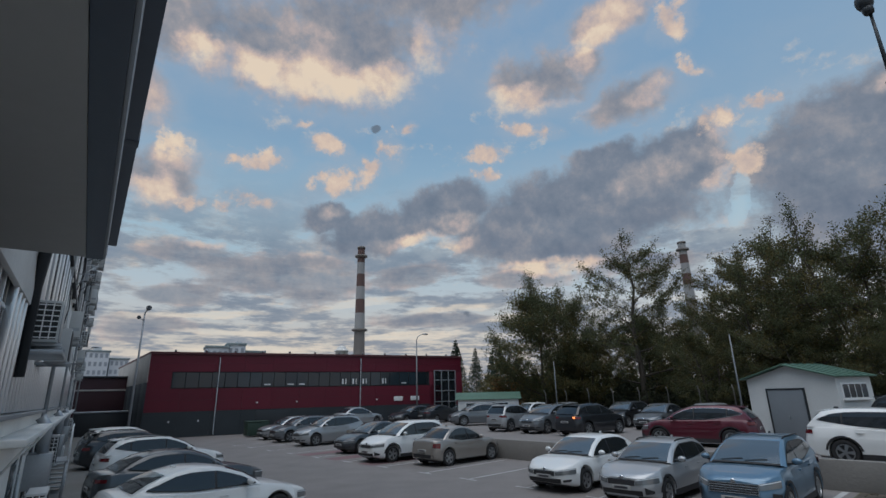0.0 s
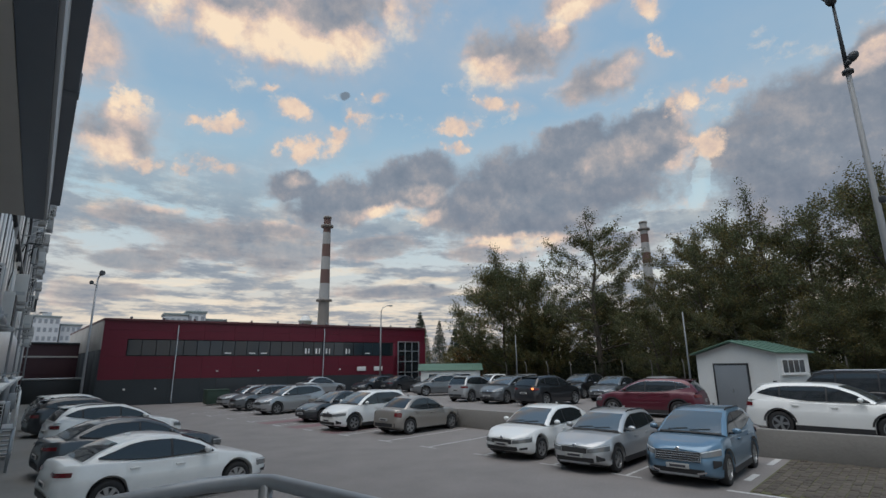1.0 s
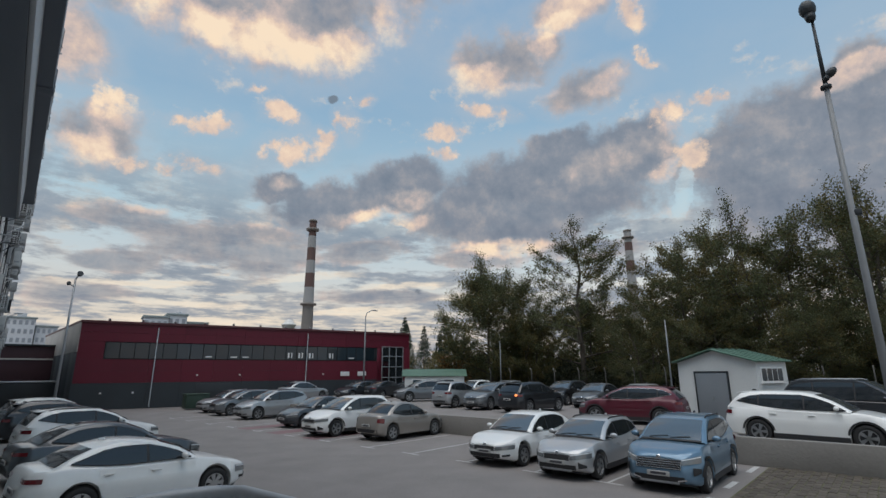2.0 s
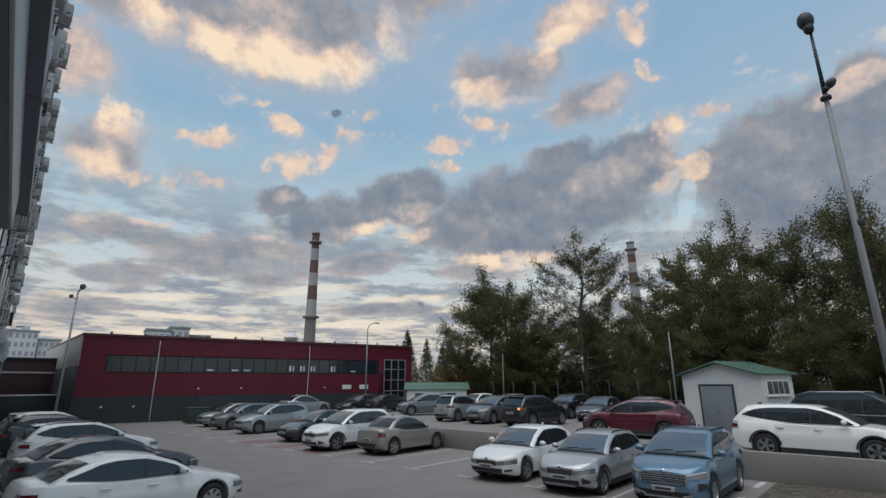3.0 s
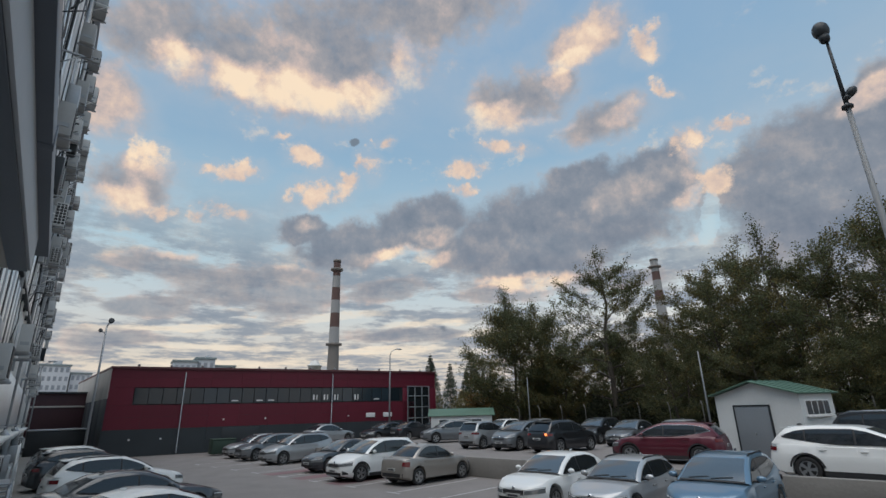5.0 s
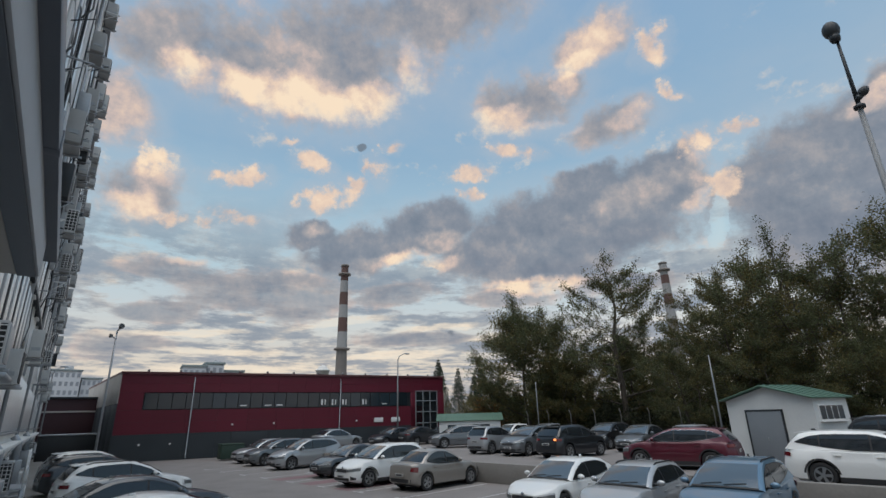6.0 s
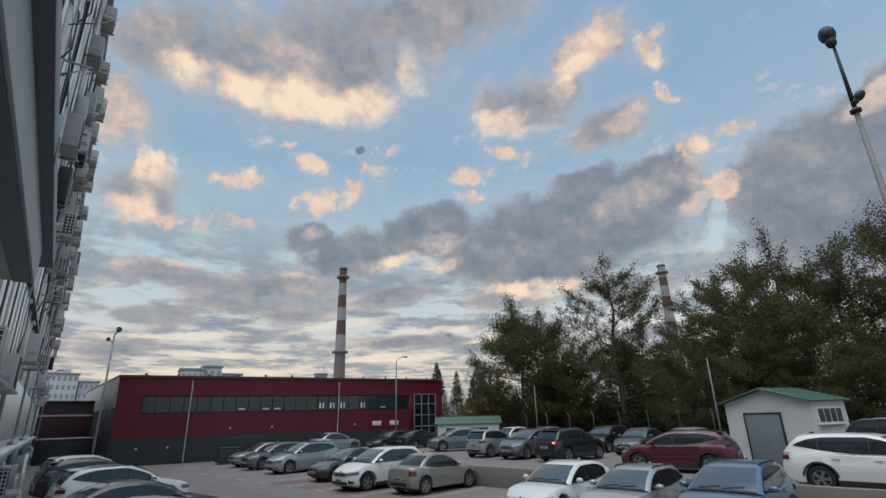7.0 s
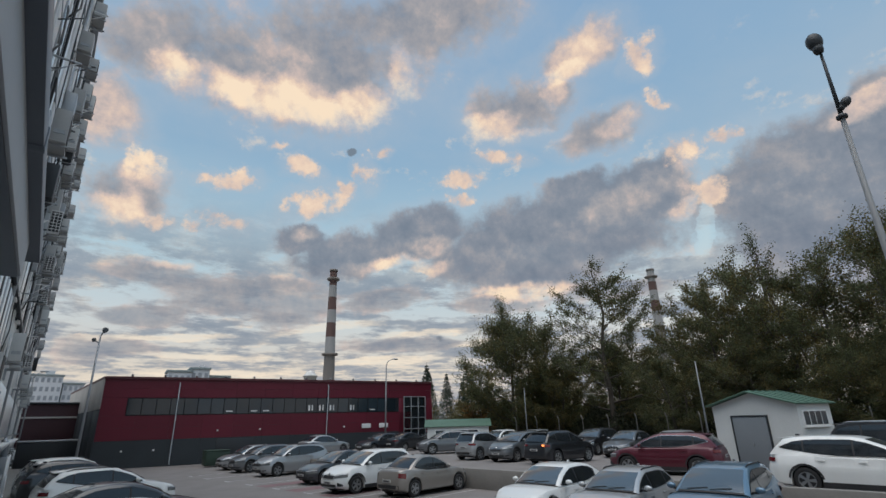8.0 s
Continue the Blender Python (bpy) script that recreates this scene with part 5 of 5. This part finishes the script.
# path beside the facade
bm = prism([(WX, 6.0), (1.1, 6.0), (1.1, 56), (WX, 56)], -0.05, 0.06)
tagged(part("pavement", bm, CONCRETE, m=fac_m), "narrow concrete pavement along the facade", "pavement", kind="structure")

# canopy over the porch: a boxed soffit hung below a wider eave
can = thing("porch_canopy", fac_m, "dark canopy with beige soffit over the porch", "canopy")
CZ, EAVE = 3.95, 4.22
part("soffit", box(0.68, 7.6, 0.05, (-0.53, 0.80, CZ + 0.025), 0.003), SOFFIT, can)
part("fascia", box(0.108, 7.65, 0.06, (-0.134, 0.80, CZ + 0.028), 0.003), NAVYMETAL, can)
part("side_board", box(0.016, 7.65, EAVE - CZ - 0.01, (-0.071, 0.80, (CZ + EAVE) / 2 + 0.002), 0.002), PALEBOARD, can)
part("end_board", box(0.76, 0.03, EAVE - CZ - 0.02, (-0.48, 4.60, (CZ + EAVE) / 2 + 0.02), 0.003), NAVYMETAL, can)
part("eave", box(0.90, 8.4, 0.10, (-0.45, 1.0, EAVE + 0.05), 0.006), NAVYMETAL, can)
part("joint_cover", box(0.91, 0.08, 0.12, (-0.45, 2.95, EAVE + 0.055), 0.004), NAVYMETAL, can)

# porch with handrail under the camera
porch = thing("porch", pose(0, 0, 0, 0, 0, TURN), "concrete porch slab with a grey tube handrail", "porch")
part("slab", box(2.3, 4.7, 1.2, (0.25, -0.30, 0.6), 0.02), CONCRETE, porch)
rail = part("handrail", tube([(-0.80, 1.95, 2.40), (0.44, 1.615, 2.53), (0.545, 1.58, 2.53), (0.60, 1.53, 2.53), (0.66, 1.24, 2.53), (0.74, 0.85, 2.53), (1.05, -2.4, 2.53)], 0.021, 12), GALV, porch)
for x, y, z in ((0.585, 1.545, 2.525), (0.80, 0.2, 2.525), (-0.6, 1.89, 2.41), (1.03, -2.3, 2.525)):
    part("post", tube([(x, y, 1.18), (x, y, z)], 0.02, 10), GALV, porch)


# ---- trees ----
def leaf_mesh(name, centres, sizes, mt, per, seed, spread, leaf):
    """Many small leaves round the clump centres, one mesh."""
    g = np.random.RandomState(seed)
    c = np.repeat(np.array(centres), per, axis=0)
    rr = np.repeat(np.array(sizes), per)[:, None]
    dirs = g.normal(size=(len(c), 3))
    dirs /= np.linalg.norm(dirs, axis=1)[:, None]
    p = c + dirs * rr * (g.uniform(0.05, 1, (len(c), 1)) ** 0.6) * np.array([1, 1, spread])
    a = g.normal(size=(len(c), 3))
    a /= np.linalg.norm(a, axis=1)[:, None]
    b = np.cross(a, g.normal(size=(len(c), 3)))
    b /= np.linalg.norm(b, axis=1)[:, None]
    s = leaf * g.uniform(0.6, 1.4, (len(c), 1))
    quad = np.stack([p - a * s, p + b * s * 0.5, p + a * s, p - b * s * 0.5], axis=1).reshape(-1, 3)
    me = bpy.data.meshes.new(name)
    me.from_pydata(quad.tolist(), [], np.arange(len(quad)).reshape(-1, 4).tolist())
    me.materials.append(mt)
    return me


def twig_leaves(name, twigs, mt, per, seed, leaf, spread):
    """Small leaves scattered along twigs, one mesh; twigs are rows of (start, end)."""
    g = np.random.RandomState(seed)
    a0, a1 = (np.repeat(np.array([tuple(t[k]) for t in twigs]), per, axis=0) for k in (0, 1))
    n_ = len(a0)
    p = a0 + (a1 - a0) * g.uniform(0.0, 1.12, (n_, 1)) + g.normal(size=(n_, 3)) * spread
    a, c = g.normal(size=(n_, 3)), g.normal(size=(n_, 3))
    a /= np.linalg.norm(a, axis=1)[:, None]
    b = np.cross(a, c)
    b /= np.linalg.norm(b, axis=1)[:, None]
    s = leaf * g.uniform(0.55, 1.35, (n_, 1))
    quad = np.stack([p - a * s, p + b * s * 0.5, p + a * s, p - b * s * 0.5], axis=1).reshape(-1, 3)
    me = bpy.data.meshes.new(name)
    me.from_pydata(quad.tolist(), [], np.arange(len(quad)).reshape(-1, 4).tolist())
    me.materials.append(mt)
    return me


def tree(m, h, width, seed, label, mt=None, mt2=None, limbs=15, per=46, low=0.14, peak=0.5, leaf=0.085, spread=0.20, stems=1):
    """A broad tree: tapered stems, sweeping limbs, branches and leafy twigs; peak is the height of its widest part."""
    g = random.Random(seed)
    ob = thing("tree", m, label, "tree", "trees by the terrace")
    bm, twigs = bmesh.new(), []

    def reach_at(u):
        k = u / peak if u < peak else (1 - u) / (1 - peak)
        return width * 0.5 * (0.30 + 0.70 * math.sin(math.pi / 2 * max(0.0, min(1.0, k))) ** 0.8)

    def sprig(p, way, size):
        e = p + (way + Vector((g.uniform(-0.7, 0.7), g.uniform(-0.7, 0.7), g.uniform(-0.15, 0.85)))).normalized() * size
        tube([p, e], [0.016, 0.007], 4, bm, False)
        twigs.append((p, e))

    def bough(p, way, size, thick, count):
        """A branch that turns upward, with sprigs along it."""
        q, e = p + way * size * 0.5, p + way * size + Vector((0, 0, size * g.uniform(0.05, 0.35)))
        tube([p, q, e], [thick, thick * 0.65, 0.014], 5, bm, False)
        for k in range(count):
            t = 0.25 + 0.75 * k / max(1, count - 1)
            sprig((p.lerp(q, t * 2) if t < 0.5 else q.lerp(e, t * 2 - 1)), way * 0.8, g.uniform(0.55, 1.15))

    for stem in range(stems):
        off = Vector((math.cos(stem * 2.5 + seed), math.sin(stem * 2.5 + seed), 0)) * (width * 0.17 if stems > 1 else 0.0)
        top_h = h * (0.93 - 0.09 * stem)
        pts = [off * (k / 7) ** 0.8 + Vector((math.sin(k * 1.3 + seed + stem) * 0.05 * k, math.cos(k * 1.7 + seed) * 0.05 * k, top_h * k / 7)) for k in range(8)]
        tube(pts, [0.0165 * h * (1 - 0.93 * k / 7) / math.sqrt(stems) + 0.02 for k in range(8)], 8, bm)
        for i in range(limbs):
            u = low + (0.95 - low) * (i + g.uniform(0, 0.6)) / limbs
            j = min(6.99, u * 7 * 0.93)
            a0 = pts[int(j)].lerp(pts[int(j) + 1], j % 1)
            ang = i * 2.4 + g.uniform(-0.5, 0.5) + stem
            reach = reach_at(min(1.0, u + 0.08)) * g.uniform(0.68, 1.08)
            flat_ = Vector((math.cos(ang), math.sin(ang), 0))
            rise = reach * g.uniform(0.25, 0.75)
            mid_, end = a0 + flat_ * reach * 0.5 + Vector((0, 0, rise * 0.35)), a0 + flat_ * reach + Vector((0, 0, rise))
            if end.z > h:
                end.z = h - g.uniform(0, 0.6)
            thick = 0.0062 * h * (1.15 - u)
            tube([a0, mid_, end], [thick, thick * 0.62, 0.02], 6, bm, False)
            for k in range(7):
                t = 0.22 + 0.78 * k / 6
                p = a0.lerp(mid_, t * 2) if t < 0.5 else mid_.lerp(end, t * 2 - 1)
                side = Vector((-flat_.y, flat_.x, 0)) * (1 if k % 2 else -1) * g.uniform(0.5, 1.1)
                way = (flat_ * 0.7 + side + Vector((0, 0, g.uniform(-0.25, 0.8)))).normalized()
                bough(p, way, reach * g.uniform(0.20, 0.42), thick * 0.4, 5)
            bough(end, (flat_ + Vector((0, 0, 0.5))).normalized(), g.uniform(0.6, 1.2), 0.02, 4)
        for k in range(9):
            p = pts[5].lerp(pts[7], k / 8)
            bough(p, Vector((g.uniform(-0.6, 0.6), g.uniform(-0.6, 0.6), 1)).normalized(), g.uniform(0.6, 1.3), 0.025, 4)
    part("trunk", bm, BARK, ob)
    cut = int(len(twigs) * 0.7)
    g.shuffle(twigs)
    for tw, mm, sd_ in ((twigs[:cut], mt or LEAF, seed), (twigs[cut:], mt2 or LEAF2, seed + 50)):
        new("crown", twig_leaves("crown", tw, mm, per, sd_, leaf, spread)).parent = ob
    return ob


def spruce(m, h, seed, label):
    g = random.Random(seed)
    ob = thing("spruce_tree", m, label, "tree", "spruces by the hall")
    part("trunk", tube([(0, 0, 0), (0, 0, h * 0.5), (0, 0, h)], [0.2, 0.12, 0.02], 8), BARK, ob)
    centres, sizes = [], []
    for i in range(26):
        z = h * (0.12 + 0.86 * i / 26)
        rad = (h - z) * 0.25 + 0.05
        for k in range(7):
            a = k * 0.9 + i * 0.7 + g.uniform(-0.5, 0.5)
            centres.append((math.cos(a) * rad * 0.8, math.sin(a) * rad * 0.8, z - rad * g.uniform(0.0, 0.45)))
            sizes.append((rad * 0.40 + 0.06) * g.uniform(0.6, 1.4))
    k = new("crown", leaf_mesh("crown", centres, sizes, NEEDLE, 36, seed, 0.6, 0.10))
    k.parent = ob
    return ob


T0 = TERR
tree_a = tree(pose(42.3, 30.5, T0), 13.6, 9.6, 3, "round dense green tree at the edge of the terrace", limbs=14, per=62, low=0.06, peak=0.58, spread=0.29, stems=2)
tree_b = tree(pose(45.0, 22.1, T0), 17.4, 11.6, 7, "tall airy tree with visible limbs behind the parked cars", limbs=19, per=36, low=0.14, peak=0.42, spread=0.19)
tree_c = tree(pose(50.4, 13.2, T0), 16.2, 10.5, 11, "olive green tree turning yellow behind the white shed", LEAF2, LEAF, 14, 46, 0.10, 0.62, stems=2)
tree_d = tree(pose(45.8, 6.6, T0), 15.1, 12.6, 15, "large dark green tree behind the white shed", limbs=12, per=44, low=0.16, peak=0.66, stems=2)
tree_e = tree(pose(44.2, -0.5, T0), 15.8, 12.6, 19, "large dark green tree at the end of the terrace", limbs=12, per=46, low=0.14, peak=0.62, stems=2)
GROUP = ((44.0, 12.0, 0.72, 40), (52.0, 24.0, 0.80, 100), (57.0, 10.0, 0.80, 200), (53.0, 0.0, 0.92, 30), (51.0, -7.0, 0.98, 20), (50.0, 32.0, 0.62, 160), (44.0, -8.0, 1.0, 70),
         (40.0, 14.5, 0.45, 130), (41.0, 9.0, 0.5, 240), (39.5, 3.0, 0.52, 310), (43.0, 26.5, 0.55, 60), (62.0, 20.0, 0.7, 15), (62.0, 30.0, 0.7, 95),
         (39.0, -3.0, 0.6, 200), (48.0, 40.0, 0.45, 10), (58.0, 38.0, 0.5, 140))
for k, (x, y, s, a) in enumerate(GROUP):
    src = (tree_d, tree_a, tree_c, tree_e)[k % 4]
    ob = copy_thing(src, pose(x, y, T0, 0, 0, a) @ Matrix.Diagonal((s * 1.1, s * 1.1, s, 1)))
    tagged(ob, "dark green tree in the wood behind the terrace")
s1 = spruce(pose(62.7, 64.7, 0), 12.8, 2, "tall thin spruce beyond the hall")
for x, y, s, a in ((57.9, 55.3, 0.80, 40), (56.3, 49.6, 0.86, 80), (60.0, 54.0, 0.70, 10), (64.5, 66.0, 0.92, 120), (52.0, 45.0, 0.74, 200), (55.0, 52.5, 0.62, 300)):
    copy_thing(s1, pose(x, y, 0, 0, 0, a) @ Matrix.Scale(s, 4))

# undergrowth below the trees and the wood behind them
# leaf colour darkened to hold the shade that the crowns cast
SHADELEAF = mat("shade_dark_leaf", (0.042, 0.046, 0.030), 0.8, 0, 0.2, 2.0, 0.25, island=0.6, spec=0.1)
YELLOWLEAF = mat("autumn_leaf", (0.16, 0.085, 0.028), 0.7, 0, 0.2, 2.0, 0.2, island=0.8, spec=0.2)


def thicket(name, x0, x1, y0, y1, h0, h1, count, seed, mt, label, leaf=0.11, per=170):
    g = random.Random(seed)
    cs, ss = [], []
    for _ in range(count):
        x, y = g.uniform(x0, x1), g.uniform(y0, y1)
        hh = g.uniform(h0, h1)
        for z in np.arange(0.4, hh, 1.1):
            cs.append((x + g.uniform(-0.7, 0.7), y + g.uniform(-0.7, 0.7), T0 + float(z)))
            ss.append(g.uniform(0.7, 1.3))
    ob = new(name, leaf_mesh(name, cs, ss, mt, per, seed, 0.8, leaf))
    return tagged(ob, label, "undergrowth", kind="stuff")


thicket("undergrowth", 43, 50, -14, 34, 1.2, 3.6, 120, 31, SHADELEAF, "dark undergrowth and shrubs below the trees")
thicket("undergrowth", 50, 62, 34, 52, 2.0, 4.5, 60, 32, LEAF2, "olive shrubs beyond the hall")
thicket("undergrowth", 47, 50, 39, 42, 2.0, 5.2, 14, 33, YELLOWLEAF, "shrubs in autumn colour at the end of the hall")
thicket("woods", 66, 84, -40, 62, 3.0, 5.5, 210, 34, LEAF, "dark wood behind the first trees", 0.30, 60)

# fence posts in front of the trees
for k in range(16):
    y = -6 + k * 2.3
    f = tagged(part("fence_post", tube([(37.5 + y * 0.05, y, T0), (37.5 + y * 0.05, y, T0 + 2.2), (37.3 + y * 0.05, y, T0 + 2.5)], 0.04, 6), CONCRETE),
               "thin concrete fence post before the trees", "fence post", "fence posts")

# ---- paved strip ----
strip = tagged(part("paved_strip", prism([(13.5, -6.0), (18.5, -6.0), (18.5, 3.3), (13.5, 3.3)], -0.02, 0.012), MOSS), "mossy strip of grid pavers beside the bays", "pavement", kind="structure")
bed = part("paver", box(0.318, 0.167, 0.06, (0, 0, 0), 0.012), PAVER, strip)
bed.location = (13.70, 3.17, -0.005)
prnd = random.Random(9)
for i in range(15):
    for j in range(20):
        if i == 0 and j == 0:
            continue
        p_ob = new("paver", bed.data)
        p_ob.parent = strip
        p_ob.location = (13.70 + i * 0.328 + (0.16 if j % 2 else 0) + prnd.uniform(-0.012, 0.012), 3.17 - j * 0.178 + prnd.uniform(-0.01, 0.01), -0.005 + prnd.uniform(-0.008, 0.008))
        p_ob.rotation_euler = (0, 0, prnd.uniform(-0.05, 0.05))
